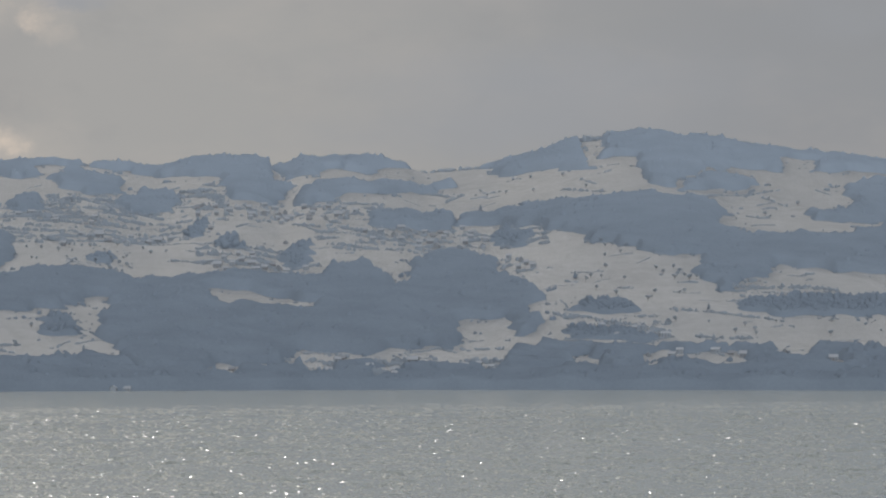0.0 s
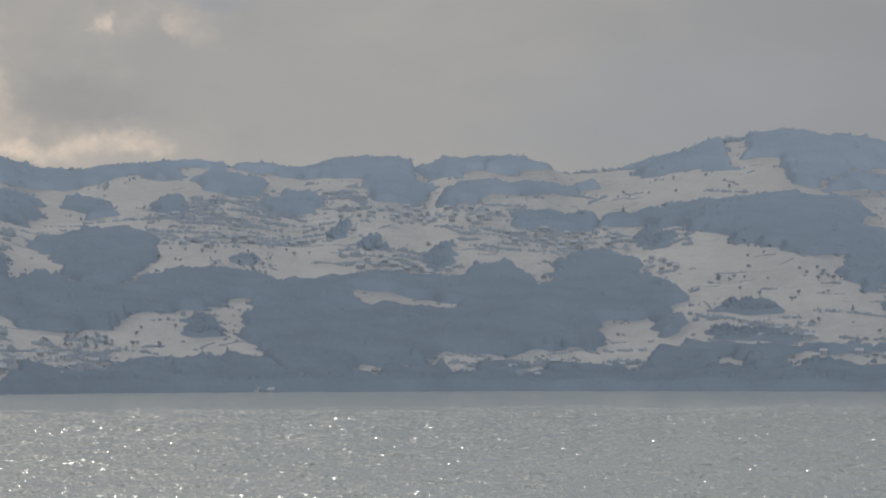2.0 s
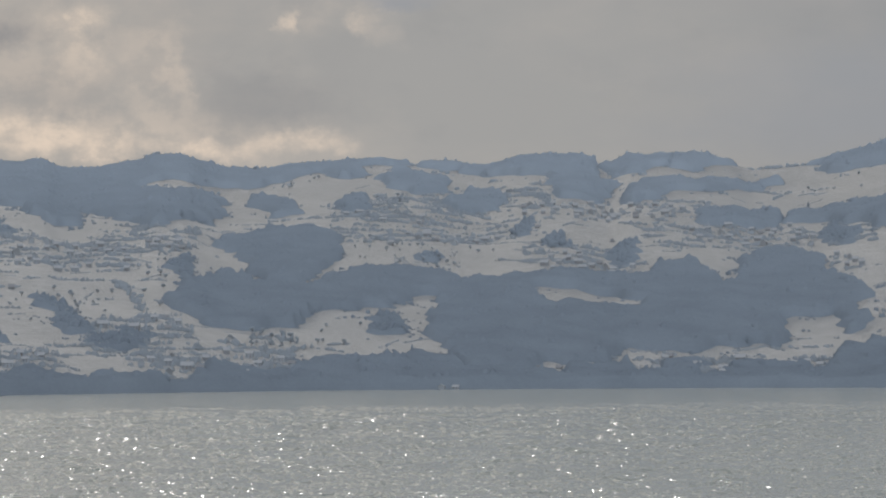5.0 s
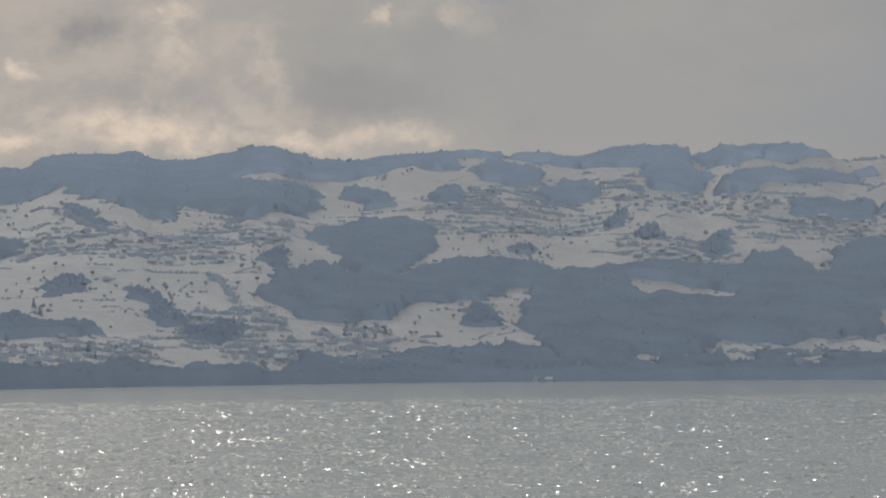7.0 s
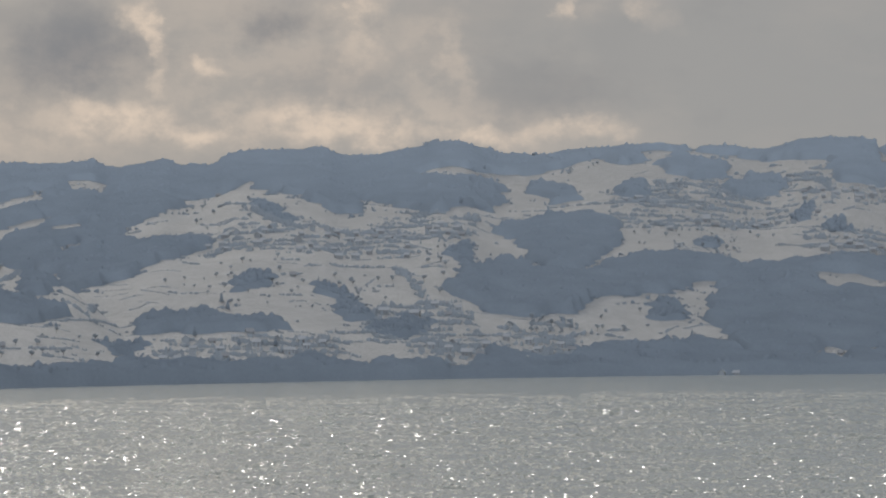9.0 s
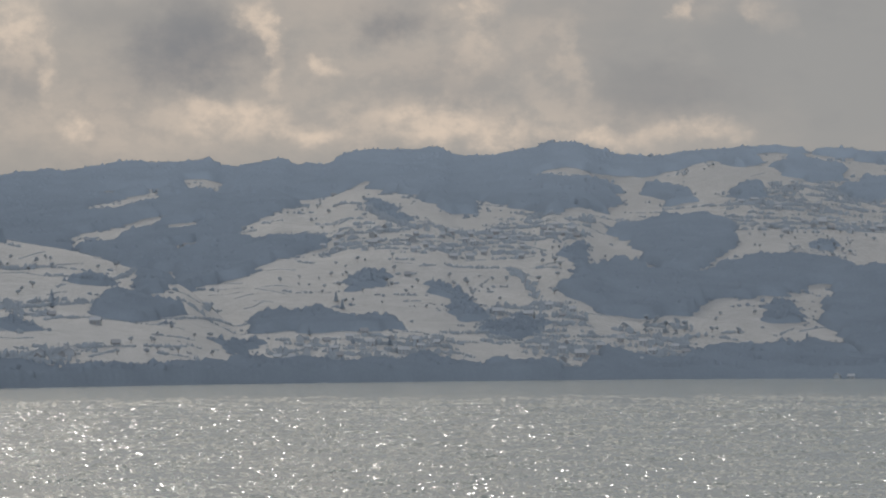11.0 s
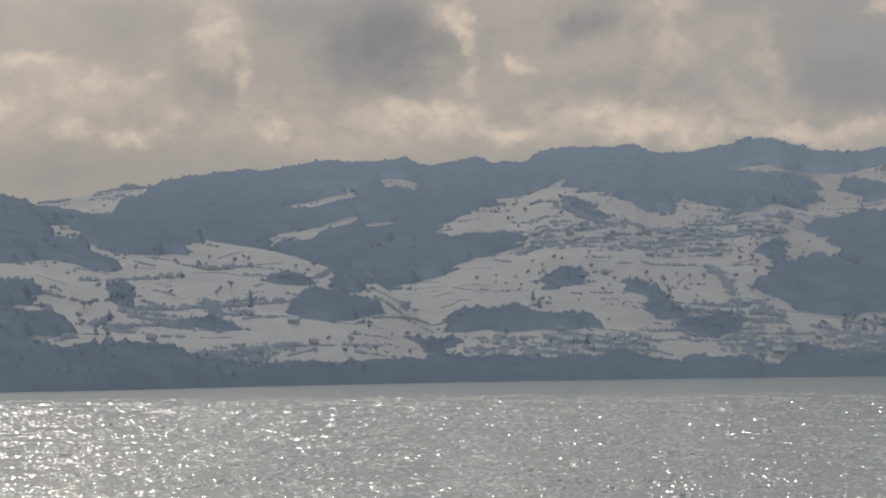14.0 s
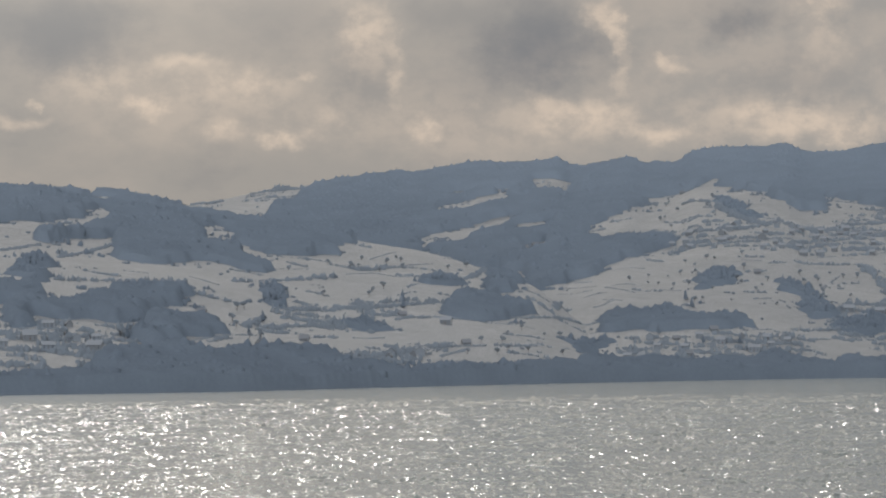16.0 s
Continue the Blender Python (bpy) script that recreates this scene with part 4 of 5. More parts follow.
scrub([(-1084, 4414), (-1032, 4426), (-1019, 4371), (-1071, 4379)], 3.3, 4.2)
woodland("woodland", "hazy grey mixed wood along the hill crest",
         [(844, 4466), (892, 4457), (937, 4447), (937, 4447), (885, 4458), (862, 4462)],
         10, 7, 46, 0.55, "woods on the hillside")
woodland("copse", "small hazy copse of bare trees among snowy meadows",
         [(-555, 3111), (-559, 3196), (-536, 3175), (-519, 3101)],
         7.5, 5.5, 26, 0.35, "copses on the hillside")
woodland("copse", "small hazy copse of bare trees among snowy meadows",
         [(-500, 2905), (-515, 3053), (-486, 3033), (-472, 2959)],
         7.5, 5.5, 26, 0.35, "copses on the hillside")


# ---- lone trees, hedges, houses ----
def part(name, data, mat, parent, label=""):
    """A mesh part under a thing; data is a bmesh or a ready mesh."""
    if isinstance(data, bmesh.types.BMesh):
        me = bpy.data.meshes.new(name)
        data.to_mesh(me)
        data.free()
        me.materials.append(mat)
    else:
        me = data
    ob = new(name, me)
    ob.parent = parent
    return tagged(ob, label)


def cone_between(bm, p, q, r0, r1, n=6):
    p, q = Vector(p), Vector(q)
    d = q - p
    m = Matrix.Translation((p + q) / 2) @ d.to_track_quat("Z", "Y").to_matrix().to_4x4()
    bmesh.ops.create_cone(bm, cap_ends=True, segments=n, radius1=r0, radius2=r1, depth=d.length, matrix=m)


def bare_tree(h, seed):
    """A bare broadleaf: tapered trunk with limbs, crown of uneven clumps with gaps."""
    rng = random.Random(seed)
    tree = new("tree")
    bm = bmesh.new()
    cone_between(bm, (0, 0, -0.3), (0.03 * h, 0, 0.55 * h), 0.05 * h, 0.02 * h)
    tips = []
    for k in range(6):
        a, z = k * 1.05 + rng.uniform(-0.3, 0.3), h * rng.uniform(0.28, 0.5)
        q = (math.cos(a) * h * rng.uniform(0.2, 0.32), math.sin(a) * h * rng.uniform(0.2, 0.32), z + h * rng.uniform(0.18, 0.38))
        cone_between(bm, (0.02 * h, 0, z), q, 0.018 * h, 0.006 * h, 4)
        tips.append(q)
    part("trunk", bm, BARK, tree, "dark bare trunk with limbs")
    bm = bmesh.new()
    for k in range(16):
        c = tips[k % 6] if k < 12 else (rng.gauss(0, 0.08 * h), rng.gauss(0, 0.08 * h), h * rng.uniform(0.6, 0.85))
        c = [c[0] * rng.uniform(0.6, 1.15), c[1] * rng.uniform(0.6, 1.15), c[2] + h * rng.uniform(-0.08, 0.1)]
        s = h * rng.uniform(0.09, 0.15)
        r = bmesh.ops.create_icosphere(bm, subdivisions=1, radius=s, matrix=Matrix.Translation(c))
        for v in r["verts"]:
            v.co += Vector((rng.gauss(0, 0.25), rng.gauss(0, 0.25), rng.gauss(0, 0.2))) * s
    part("crown", bm, TWIGS, tree, "thin hazy grey crown")
    return tree


def spruce_tree(h, seed):
    rng = random.Random(seed)
    tree = new("spruce")
    bm = bmesh.new()
    cone_between(bm, (0, 0, -0.3), (0, 0, 0.9 * h), 0.025 * h, 0.006 * h)
    part("trunk", bm, BARK, tree)
    bm = bmesh.new()
    for k in range(8):
        z = h * (0.1 + 0.105 * k)
        w = h * (0.3 - 0.031 * k)
        tip = bm.verts.new((0, 0, min(h, z + h * 0.24)))
        ring = []
        for i in range(11):
            a = i / 11 * 6.2832 + k * 0.3
            rr = w * rng.uniform(0.6, 1.1)
            ring.append(bm.verts.new((rr * math.cos(a), rr * math.sin(a), z + rng.uniform(-0.03, 0.02) * h)))
        for i in range(11):
            bm.faces.new((ring[i], ring[(i + 1) % 11], tip))
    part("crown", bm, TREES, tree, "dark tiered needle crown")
    return tree


def box(bm, x0, x1, y0, y1, z0, z1):
    m = Matrix.LocRotScale(((x0 + x1) / 2, (y0 + y1) / 2, (z0 + z1) / 2), None, (x1 - x0, y1 - y0, z1 - z0))
    bmesh.ops.create_cube(bm, size=1, matrix=m)


def gable_roof(bm, w, d, z, rise, over, thick):
    """Two pitched slabs, ridge along x."""
    sec = [(-d / 2 - over, z - rise * over / (d / 2)), (0, z + rise), (d / 2 + over, z - rise * over / (d / 2)),
           (d / 2 + over, z - rise * over / (d / 2) + thick), (0, z + rise + thick), (-d / 2 - over, z - rise * over / (d / 2) + thick)]
    a = [bm.verts.new((-w / 2 - over, y, q)) for y, q in sec]
    b = [bm.verts.new((w / 2 + over, y, q)) for y, q in sec]
    n = len(sec)
    for i in range(n):
        bm.faces.new((a[i], a[(i + 1) % n], b[(i + 1) % n], b[i]))
    for s in (a, b):
        bm.faces.new((s[0], s[1], s[4], s[5]))
        bm.faces.new((s[1], s[2], s[3], s[4]))
    bmesh.ops.recalc_face_normals(bm, faces=bm.faces)


def house(w, d, storeys, rise, wall_mat, roof_mat, label, name="house"):
    """A gabled house, its long front to -y."""
    ob = tagged(new(name), label, "house" if name == "house" else "barn", "houses of the hillside villages")
    e = 2.4 * storeys
    bm = bmesh.new()
    box(bm, -w / 2, w / 2, -d / 2, d / 2, -2.5, e)
    for x in (-w / 2, w / 2 - 0.02):
        t = [bm.verts.new(p) for p in ((x, -d / 2, e), (x, d / 2, e), (x, 0, e + rise))]
        u = [bm.verts.new((p.co.x + 0.02, p.co.y, p.co.z)) for p in t]
        bm.faces.new(t)
        bm.faces.new(u[::-1])
        for i in range(3):
            bm.faces.new((t[i], u[i], u[(i + 1) % 3], t[(i + 1) % 3]))
    part("wall", bm, wall_mat, ob)
    bm = bmesh.new()
    gable_roof(bm, w, d, e, rise, 0.7, 0.35)
    part("roof", bm, roof_mat, ob, "snow-covered pitched roof" if roof_mat is ROOF_SNOW else "dark tiled roof with the snow gone")
    bm = bmesh.new()
    box(bm, w * 0.2, w * 0.2 + 0.8, 0.4, 1.2, e + rise * 0.4, e + rise + 1.1)
    part("chimney", bm, RENDER_WALL, ob)
    n = max(2, int(w / 3.4))
    for s in range(storeys):
        for i in range(n):
            x = (i + 0.5) / n * w - w / 2
            if s == 0 and i == n // 2:
                bm = bmesh.new()
                box(bm, x - 0.5, x + 0.5, -d / 2 - 0.06, -d / 2 + 0.1, 0, 2.05)
                part("door", bm, DOOR, ob, "brown wooden house door")
                continue
            bm = bmesh.new()
            box(bm, x - 0.55, x + 0.55, -d / 2 - 0.05, -d / 2 + 0.1, 0.9 + 2.4 * s, 2.2 + 2.4 * s)
            part("window", bm, PANE, ob, "dark window")
    return ob


HOUSES = [
    house(9, 8, 2, 2.8, RENDER_WALL, ROOF_SNOW, "pale rendered village house with a snow-covered roof"),
    house(12, 9, 2, 3.0, RENDER_WALL, ROOF_SNOW, "long pale rendered house under a snowy roof"),
    house(8, 7, 2, 3.2, TIMBER, ROOF_SNOW, "brown timber house with a steep snowy roof"),
    house(13, 10, 2, 4.0, TIMBER, ROOF_SNOW, "broad timber farmhouse with a heavy snowy roof"),
    house(9, 9, 2, 2.6, RENDER_WALL, ROOF_SNOW, "square rendered house with a low snowy roof"),
    house(9, 7, 1, 3.4, TIMBER, ROOF_TILE, "low timber barn with a dark bare roof", "barn"),
]
TREE_KINDS = [bare_tree(1.0, k + 3) for k in range(6)]
SPRUCE_KINDS = [spruce_tree(1.0, k + 30) for k in range(3)]
for t in TREE_KINDS:
    tagged(t, "lone hazy bare tree on a snowy meadow", "tree", "lone meadow trees")
for t in SPRUCE_KINDS:
    tagged(t, "tall dark spruce standing alone in the snow", "tree", "lone spruces")
USED = set()
PLACE = random.Random(5)


def set_down(ob, m, scale=1.0):
    """Puts the model itself down the first time, and copies of it afterwards."""
    if ob not in USED:
        USED.add(ob)
        made = ob
        ob.matrix_basis = m
    else:
        made = copy_thing(ob, m)
    made.scale = (scale, scale, scale)
    return made


def spots(outline, n, apart):
    o = np.asarray(outline, float)
    got = []
    for _ in range(n * 60):
        if len(got) >= n:
            break
        x, y = PLACE.uniform(o[:, 0].min(), o[:, 0].max()), PLACE.uniform(o[:, 1].min(), o[:, 1].max())
        if inside(np.array([x]), np.array([y]), o)[0] and all((x - a) ** 2 + (y - b) ** 2 > apart ** 2 for a, b in got):
            got.append((x, y))
    return got


def put_house(x, y, kind):
    # fronts face down the slope to the lake, give or take
    turn = -math.degrees(math.atan2(x, y)) + PLACE.choice((0, 0, 0, 90)) + PLACE.uniform(-14, 14)
    set_down(HOUSES[kind], pose(x, y, float(ground_z(x, y)) + 0.2, 0, 0, turn), PLACE.uniform(0.6, 0.76))


def put_tree(x, y, h, kinds):
    k = PLACE.choice(kinds)
    set_down(k, pose(x, y, float(ground_z(x, y)), 0, 0, PLACE.uniform(0, 360)), h * PLACE.uniform(0.7, 1.3))


def hedge(line, h):
    pts = []
    for (x1, y1), (x2, y2) in zip(line, line[1:]):
        n = max(2, int(math.hypot(x2 - x1, y2 - y1) / (h * 0.42)))
        for i in range(n):
            if PLACE.random() < 0.86:
                t = (i + PLACE.random()) / n
                pts.append((x1 + (x2 - x1) * t + PLACE.gauss(0, h * 0.3), y1 + (y2 - y1) * t + PLACE.gauss(0, h * 0.3)))
    p = np.array(pts)
    z = ground_z(p[:, 0], p[:, 1])
    hs = h * np.array([PLACE.choice((0.5, 0.7, 0.8, 0.9, 1.0, 1.3)) for _ in pts])
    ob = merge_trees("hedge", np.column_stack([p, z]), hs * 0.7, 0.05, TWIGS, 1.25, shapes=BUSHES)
    tagged(ob, "dark hazy hedge between snowy fields", "hedge", "field hedges", "stuff")


def village(outline, n, bushes):
    got = spots(outline, int(n * 0.8), 15)
    for x, y in got:
        put_house(x, y, PLACE.choice((0, 0, 1, 2, 2, 3, 4, 5)))
    p = np.array([q for q in spots(outline, int(bushes * 2.6), 3.5) if all(math.hypot(q[0] - a, q[1] - b) > 9 for a, b in got)])
    p = p[on_terrace(p[:, 0], p[:, 1])] if len(p) else p
    if len(p):
        hs = np.array([PLACE.uniform(2.2, 6.0) for _ in p])
        ob = merge_trees("garden_trees", np.column_stack([p, ground_z(p[:, 0], p[:, 1])]), hs, 0.12, TWIGS, 1.4, shapes=BUSHES)
        tagged(ob, "hazy garden trees between village houses", "trees", "village gardens", "stuff")


def farms(points):
    for x, y in points:
        put_house(x, y, PLACE.choice((3, 5, 5)))


def orchard(outline, n, h):
    for x, y in spots(outline, int(n * 1.1), 6):
        put_tree(x, y, h * 1.25, TREE_KINDS)


def spruces(points, h):
    for x, y in points:
        put_tree(x, y, h * 0.68, SPRUCE_KINDS)


def meadow_rows(n):
    """Short rows of bushes and fruit trees that follow the contours of the open meadows."""
    rng = np.random.default_rng(23)
    made = 0
    while made < n:
        az, up = rng.uniform(-16.5, 16.5), rng.uniform(0.04, 0.9)
        r = float(smooth_interp(az, SHORE_AZ, SHORE_R, 1.0)) * (1 - up) + 4450 * up
        half = math.degrees(rng.uniform(8, 34) / r / 2)
        fall = rng.normal(0, 14)
        line = [(q * math.sin(radians(b)), q * math.cos(radians(b))) for b, q in ((az - half, r - fall), (az, r + rng.normal(0, 3)), (az + half, r + fall))]
        px, py = np.array(line).T
        if any(inside(px, py, o).any() for o in WOODS):
            continue
        hedge(line, rng.choice([1.6, 2.2, 3.0, 4.2]))
        made += 1


hedge([(-582, 2992), (-563, 3089), (-517, 3065), (-503, 3043)], 4)
hedge([(-541, 2992), (-516, 3000)], 4)
hedge([(-536, 2760), (-498, 2812), (-470, 2817)], 6)
hedge([(-497, 2780), (-473, 2804)], 5)
hedge([(-476, 2662), (-450, 2723)], 3)
hedge([(-430, 2499), (-413, 2526)], 8)
hedge([(-413, 2526), (-391, 2554)], 3)
hedge([(-372, 2573), (-360, 2595)], 4)
hedge([(-386, 2563), (-375, 2577)], 4)
hedge([(-481, 3006), (-473, 3347)], 5)
hedge([(-383, 2891), (-396, 3058)], 5)
hedge([(-443, 2712), (-393, 2776), (-346, 2944)], 3)
hedge([(-487, 2505), (-467, 2537)], 2)
hedge([(-444, 2412), (-429, 2483)], 8)
hedge([(-282, 2758), (-237, 2774)], 4)
hedge([(-234, 2746), (-154, 2804)], 3)
hedge([(-260, 3374), (-238, 3384)], 5)
hedge([(-228, 3344), (-213, 3353)], 5)
hedge([(-246, 3283), (-227, 3292)], 4)
hedge([(-203, 3370), (-169, 3368), (-141, 3377)], 5)
hedge([(-141, 3377), (-118, 3294), (-106, 3198)], 8)
hedge([(-234, 3111), (-215, 3133)], 4)
hedge([(-223, 3068), (-211, 3081)], 3)
hedge([(-150, 3265), (-136, 3269)], 6)
hedge([(-167, 2855), (-144, 2880)], 3)
hedge([(-125, 2893), (-101, 2910)], 3)
hedge([(-326, 3890), (-288, 3741), (-250, 3647)], 8)
hedge([(-374, 3974), (-335, 3918)], 5)
hedge([(-377, 3809), (-322, 3770)], 4)
hedge([(-343, 3145), (-316, 3140)], 4)
hedge([(-180, 2910), (-123, 2957)], 6)
hedge([(783, 4106), (823, 4037)], 5)
hedge([(850, 3999), (873, 3977)], 4)
hedge([(710, 4265), (730, 4254)], 5)
hedge([(787, 3476), (810, 3475)], 5)
hedge([(718, 3462), (732, 3455)], 4)
hedge([(848, 3449), (893, 3459)], 4)
hedge([(746, 3317), (801, 3304), (851, 3271)], 5)
hedge([(641, 3347), (686, 3281), (727, 3235)], 4)
hedge([(619, 3229), (712, 3194)], 4)
hedge([(743, 3207), (804, 3201)], 6)
hedge([(237, 3825), (274, 3810), (324, 3790)], 4)
hedge([(143, 4061), (220, 3982)], 5)
hedge([(89, 4067), (143, 4053)], 4)
hedge([(511, 4112), (533, 4118)], 3)
hedge([(373, 3942), (391, 3937)], 3)
hedge([(436, 3932), (477, 3891)], 5)
hedge([(147, 3809), (238, 3849)], 5)
hedge([(84, 3803), (149, 3853)], 5)
hedge([(445, 3842), (472, 3847)], 6)
hedge([(507, 3196), (548, 3193)], 7)
hedge([(267, 3702), (301, 3672)], 4)
hedge([(183, 4204), (241, 4109), (282, 4018)], 7)
hedge([(320, 4256), (346, 4214), (366, 4124)], 6)
hedge([(740, 3862), (745, 3857)], 5)
hedge([(880, 3947), (957, 4007), (1051, 4070)], 4)
hedge([(597, 4327), (644, 4292), (664, 4232)], 6)
hedge([(-746, 2603), (-713, 2654), (-661, 2692)], 7)
hedge([(-641, 2791), (-608, 2864), (-579, 2911)], 7)
hedge([(-575, 2981), (-566, 3101)], 6)
hedge([(-540, 2988), (-519, 2987)], 5)
hedge([(-571, 2627), (-529, 2668), (-502, 2779), (-470, 2813)], 6)
hedge([(-552, 2500), (-523, 2551), (-494, 2581)], 7)
hedge([(-566, 2320), (-541, 2412)], 2)
hedge([(-563, 2469), (-569, 2553)], 6)
hedge([(-644, 2643), (-612, 2622)], 6)
hedge([(-509, 2460), (-493, 2492)], 4)
hedge([(-467, 2379), (-442, 2400)], 7)
hedge([(-476, 2633), (-458, 2685)], 4)
hedge([(-640, 2247), (-624, 2293)], 4)
hedge([(-697, 2288), (-659, 2329)], 7)
hedge([(-649, 2156), (-615, 2175)], 8)
hedge([(-846, 2778), (-842, 2884)], 4)
hedge([(-801, 2795), (-801, 2982)], 4)
hedge([(-113, 3662), (-76, 3631)], 6)
hedge([(-167, 3520), (-131, 3506)], 8)
hedge([(-145, 3057), (-114, 3058), (-69, 3075)], 9)
hedge([(-111, 2966), (-91, 2967)], 8)
hedge([(-67, 3839), (29, 3880)], 3)
hedge([(-33, 3048), (-7, 3052)], 9)
hedge([(3, 3112), (39, 3108)], 4)
hedge([(8, 3012), (49, 3064)], 7)
hedge([(-83, 2867), (-12, 2932), (68, 2987)], 7)
hedge([(-159, 3885), (-105, 3819)], 6)
hedge([(-178, 3760), (-140, 3737)], 5)
hedge([(16, 4008), (97, 3991), (145, 4025)], 5)
hedge([(-92, 2963), (-48, 2996), (12, 3048)], 5)
hedge([(-85, 2895), (-47, 2920)], 6)
hedge([(-282, 2738), (-229, 2759)], 5)
village([(-311, 3643), (-238, 3648), (-141, 3693), (-127, 3478), (-211, 3413), (-283, 3444), (-353, 3567), (-358, 3618)], 45, 110)
village([(293, 4077), (322, 4099), (417, 4143), (472, 4077), (523, 4038), (528, 3973), (458, 3950), (340, 3978)], 40, 90)
village([(308, 3671), (355, 3719), (388, 3668), (423, 3652), (405, 3597), (321, 3618)], 22, 50)
village([(505, 3895), (565, 3944), (644, 3972), (648, 3874), (638, 3811), (572, 3809), (509, 3826)], 30, 70)
village([(329, 3107), (408, 3150), (469, 3121), (547, 3137), (532, 3054), (396, 3058), (324, 3063)], 25, 80)
village([(-106, 2894), (-34, 2992), (31, 3000), (40, 2920), (-42, 2832), (-94, 2826)], 24, 50)
village([(-295, 2788), (-185, 2842), (-153, 2776), (-239, 2697), (-296, 2631)], 24, 50)
village([(88, 4019), (171, 4080), (234, 4001), (219, 3970), (146, 3953)], 10, 50)
village([(162, 3865), (244, 3940), (297, 3861), (243, 3812), (145, 3761)], 14, 30)
village([(-462, 2510), (-437, 2494), (-410, 2430), (-433, 2353)], 6, 14)
village([(-689, 2261), (-659, 2329), (-622, 2314), (-593, 2193), (-632, 2074)], 12, 40)
village([(620, 3705), (654, 3751), (661, 3649), (661, 3580), (631, 3621)], 8, 12)
village([(-148, 3121), (-116, 3114), (-72, 3187), (-68, 3027), (-112, 2990), (-139, 2945)], 10, 40)
village([(672, 3137), (775, 3129), (770, 3110), (670, 3117)], 8, 10)
village([(662, 3278), (721, 3233), (713, 3197), (651, 3223)], 8, 24)
village([(-127, 3722), (-71, 3723), (-58, 3648), (-110, 3558)], 10, 30)
farms([(-438, 2648), (-389, 4142), (-405, 2544), (-235, 3276), (-154, 3621), (-471, 3355), (-503, 3641)])
farms([(327, 4075), (409, 3834), (329, 3910), (335, 3142), (387, 3128), (210, 3053), (277, 3055), (850, 3089), (813, 3128)])
farms([(-610, 2532), (-508, 2431), (-673, 2623), (-477, 2670), (-524, 2350)])
farms([(-162, 3064), (-241, 2846)])
orchard([(-338, 3415), (-304, 3423), (-244, 3235), (-237, 3019), (-302, 3053), (-358, 3180)], 13, 4.2)
orchard([(-406, 4096), (-349, 4081), (-314, 3819), (-317, 3710), (-383, 3740), (-411, 3882)], 13, 4.2)
orchard([(-203, 3290), (-140, 3353), (-111, 3186), (-139, 3085), (-184, 3062)], 11, 4.2)
orchard([(707, 3831), (789, 3684), (827, 3541), (789, 3352), (727, 3338), (660, 3417)], 22, 4.2)
orchard([(768, 3525), (829, 3577), (815, 3490), (762, 3469)], 8, 5.1)
orchard([(703, 4384), (779, 4261), (865, 4139), (861, 4021), (783, 4086), (685, 4225)], 8, 4.2)
orchard([(95, 3763), (172, 3800), (226, 3749), (225, 3625), (97, 3587)], 16, 4.2)
orchard([(92, 4191), (171, 4245), (239, 4073), (156, 4041)], 8, 5.1)
orchard([(983, 4055), (1076, 4109), (1132, 4153), (1073, 3990), (1014, 3873), (937, 3839)], 7, 4.2)
orchard([(719, 3274), (803, 3287), (955, 3288), (931, 3208), (782, 3202)], 11, 4.2)
orchard([(-664, 3028), (-576, 3188), (-542, 3056), (-613, 2892)], 8, 5.1)
orchard([(-604, 2849), (-536, 2964), (-482, 2827), (-556, 2708)], 4, 5.1)
orchard([(-652, 2276), (-621, 2372), (-592, 2264), (-622, 2185)], 6, 6.0)
orchard([(-608, 2606), (-582, 2653), (-528, 2411), (-537, 2335)], 8, 6.0)
orchard([(-610, 3137), (-534, 3196), (-477, 3374), (-431, 3013), (-494, 2959)], 8, 5.1)
orchard([(-416, 2571), (-350, 2778), (-331, 2591), (-396, 2476)], 11, 4.2)
orchard([(-128, 3530), (-93, 3551), (-76, 3327), (-94, 3183), (-107, 3254)], 9, 5.1)
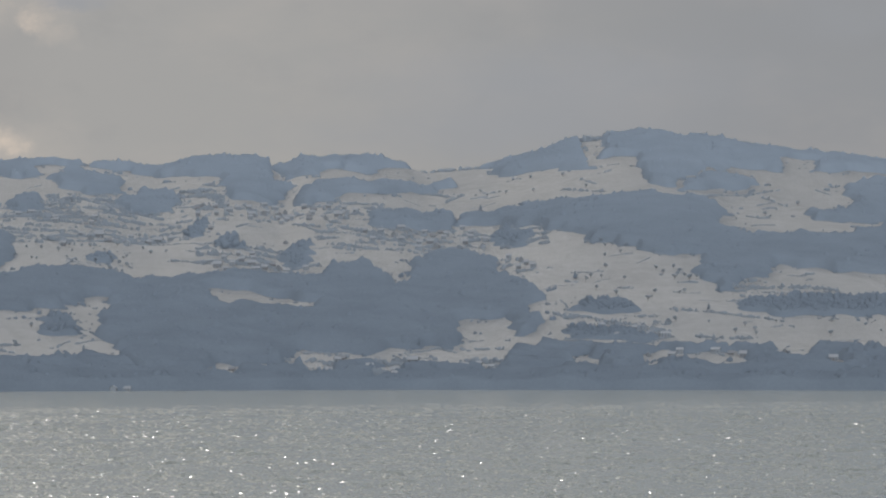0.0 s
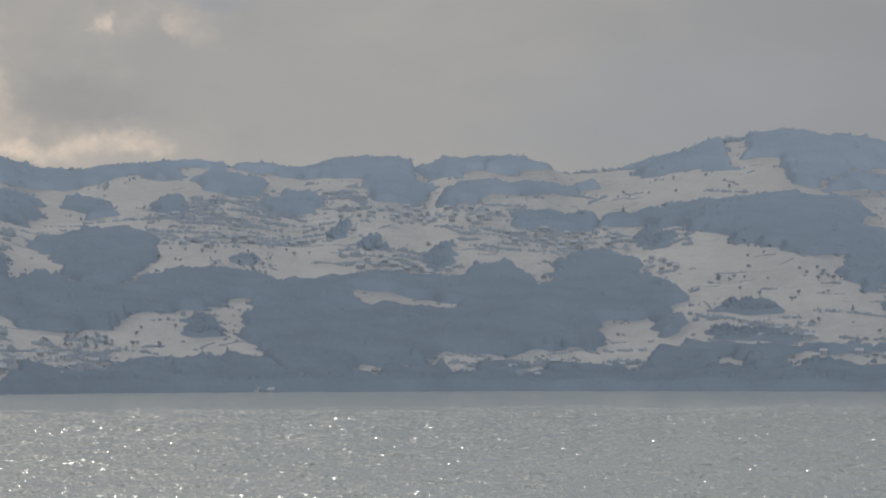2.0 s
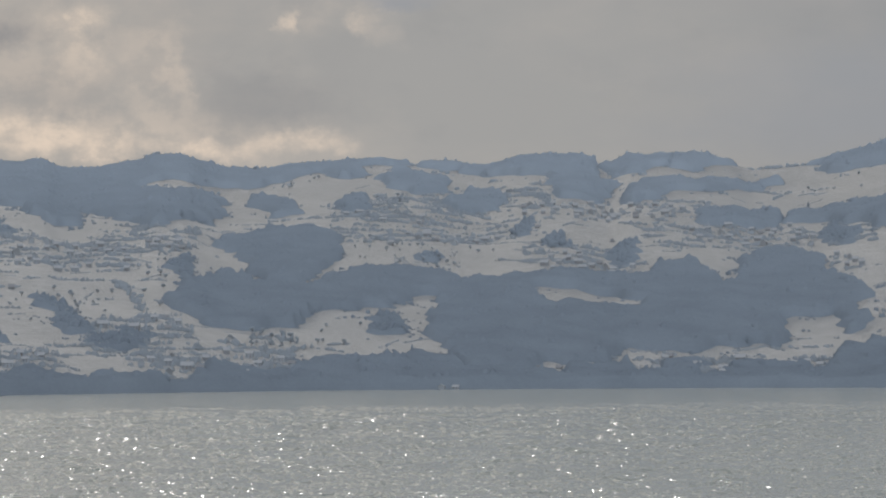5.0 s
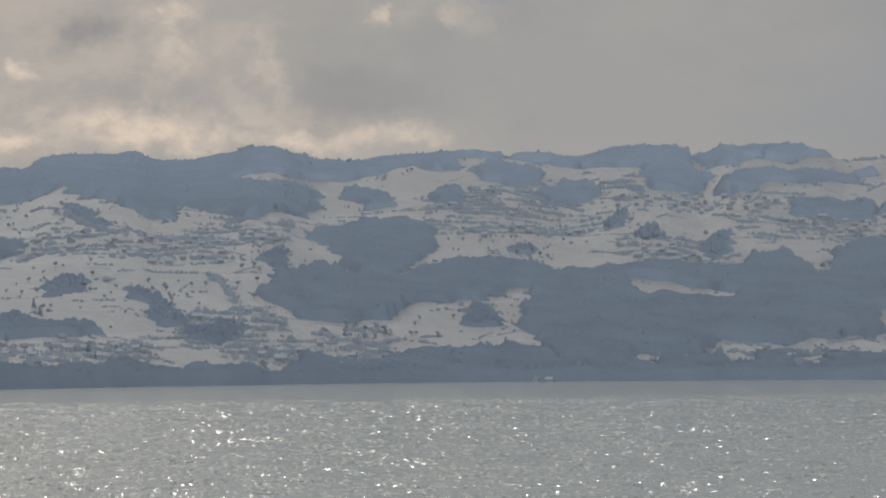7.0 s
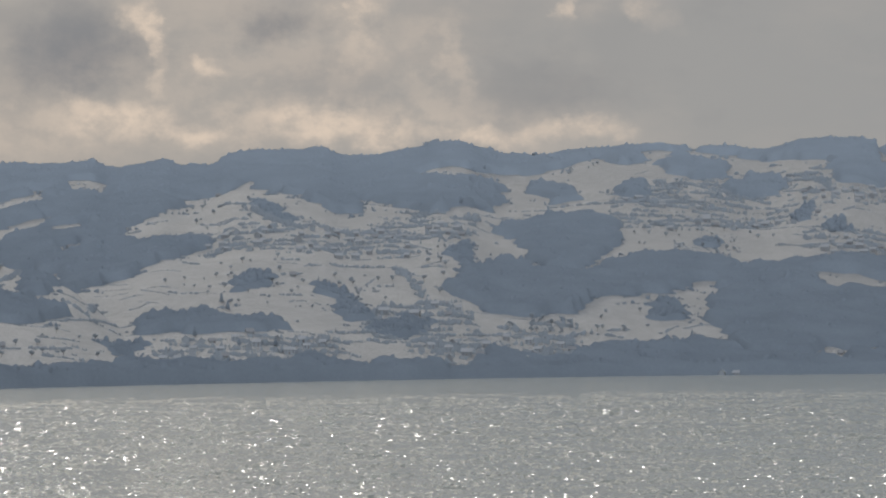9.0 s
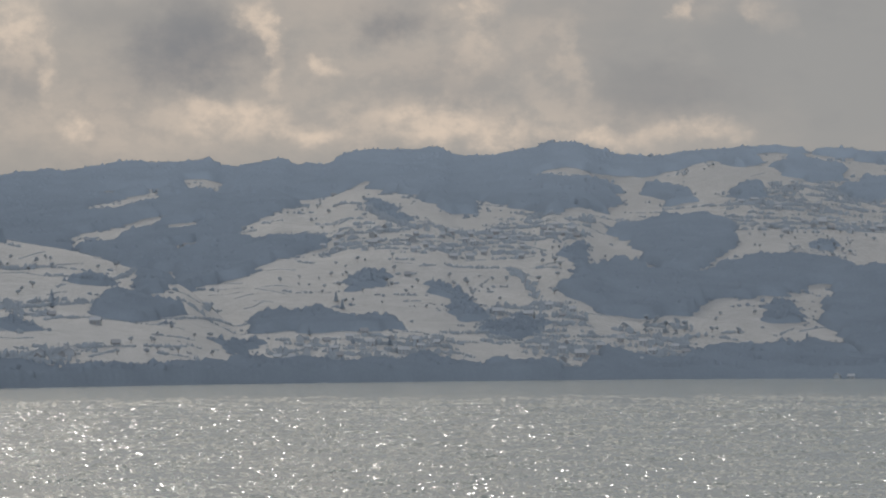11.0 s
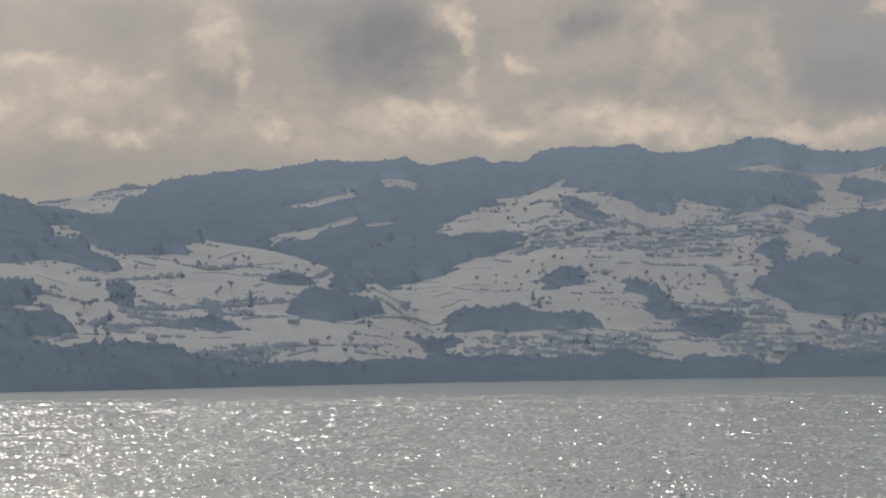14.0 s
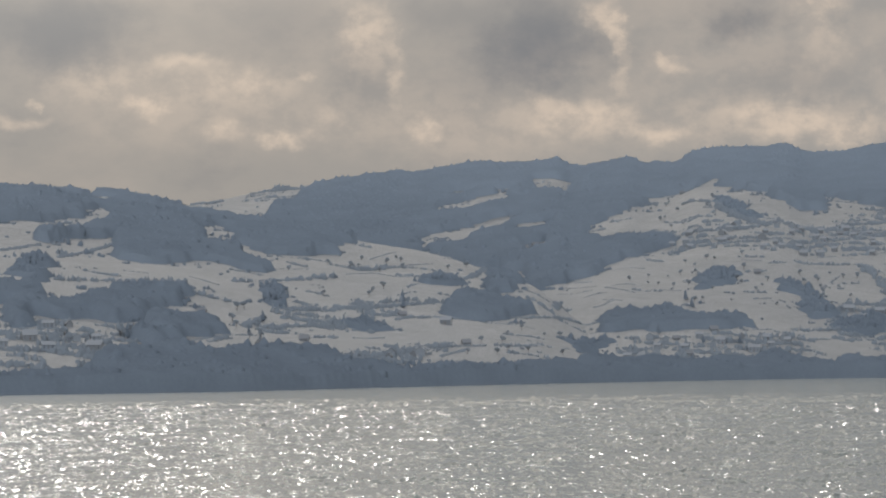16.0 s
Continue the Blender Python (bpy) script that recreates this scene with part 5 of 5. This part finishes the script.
orchard([(51, 3244), (101, 3278), (144, 3253), (139, 3133), (54, 3076)], 9, 4.2)
orchard([(-29, 3116), (39, 3156), (43, 3052), (-28, 3012)], 13, 5.1)
orchard([(-339, 3403), (-238, 3412), (-145, 3377), (-125, 3158), (-210, 3017), (-308, 3085)], 19, 4.2)
orchard([(-12, 4372), (136, 4382), (164, 4161), (3, 4032)], 6, 4.2)
orchard([(105, 3823), (288, 3861), (274, 3674), (100, 3647)], 18, 4.2)
spruces([(145, 3101)], 13)
spruces([(-244, 2777), (-275, 3015), (-215, 2792), (-295, 3006)], 12)
spruces([(-286, 3071), (-494, 2768), (-451, 2865)], 13)
spruces([(687, 3530), (784, 3321), (455, 4522), (681, 4112), (820, 3427)], 11)
spruces([(-563, 2538), (-501, 2804), (-286, 2826), (-607, 2297)], 12)
spruces([(-644, 2246), (-552, 2249), (-527, 2366), (-548, 2423)], 9)
hedge([(810, 4472), (844, 4466), (892, 4457), (930, 4449)], 10)
hedge([(663, 4496), (720, 4488), (780, 4478), (825, 4470)], 8)
hedge([(1107, 4408), (1144, 4399), (1195, 4385)], 7)
hedge([(-551, 4482), (-515, 4503), (-494, 4518)], 8)
hedge([(-65, 4520), (-27, 4545), (19, 4545)], 7)
hedge([(100, 4544), (160, 4542), (220, 4540)], 6)
put_house(163, 2931, 0)
put_house(175, 2935, 0)
hedge([(851, 4465), (877, 4460), (913, 4452), (937, 4447)], 13)
hedge([(855, 4464), (885, 4458), (915, 4452), (937, 4447)], 13)
meadow_rows(190)
# single trees that stand up along the skyline
for a in [-9.58, -9.2, -8.58, -7.76, -6.32, -6.3, -6.26, -2.15, -2.14, -2.07, -1.91, -1.89, -1.83, -1.75, -1.66, -1.52, -0.13, 0.02, 0.07, 4.41, 4.46, 4.48, 4.49, 4.54, 5.66, 5.7, 5.72, 6.53]:
    put_tree(4536 * math.sin(radians(a)), 4536 * math.cos(radians(a)), 9.5, SPRUCE_KINDS if PLACE.random() < 0.5 else TREE_KINDS)
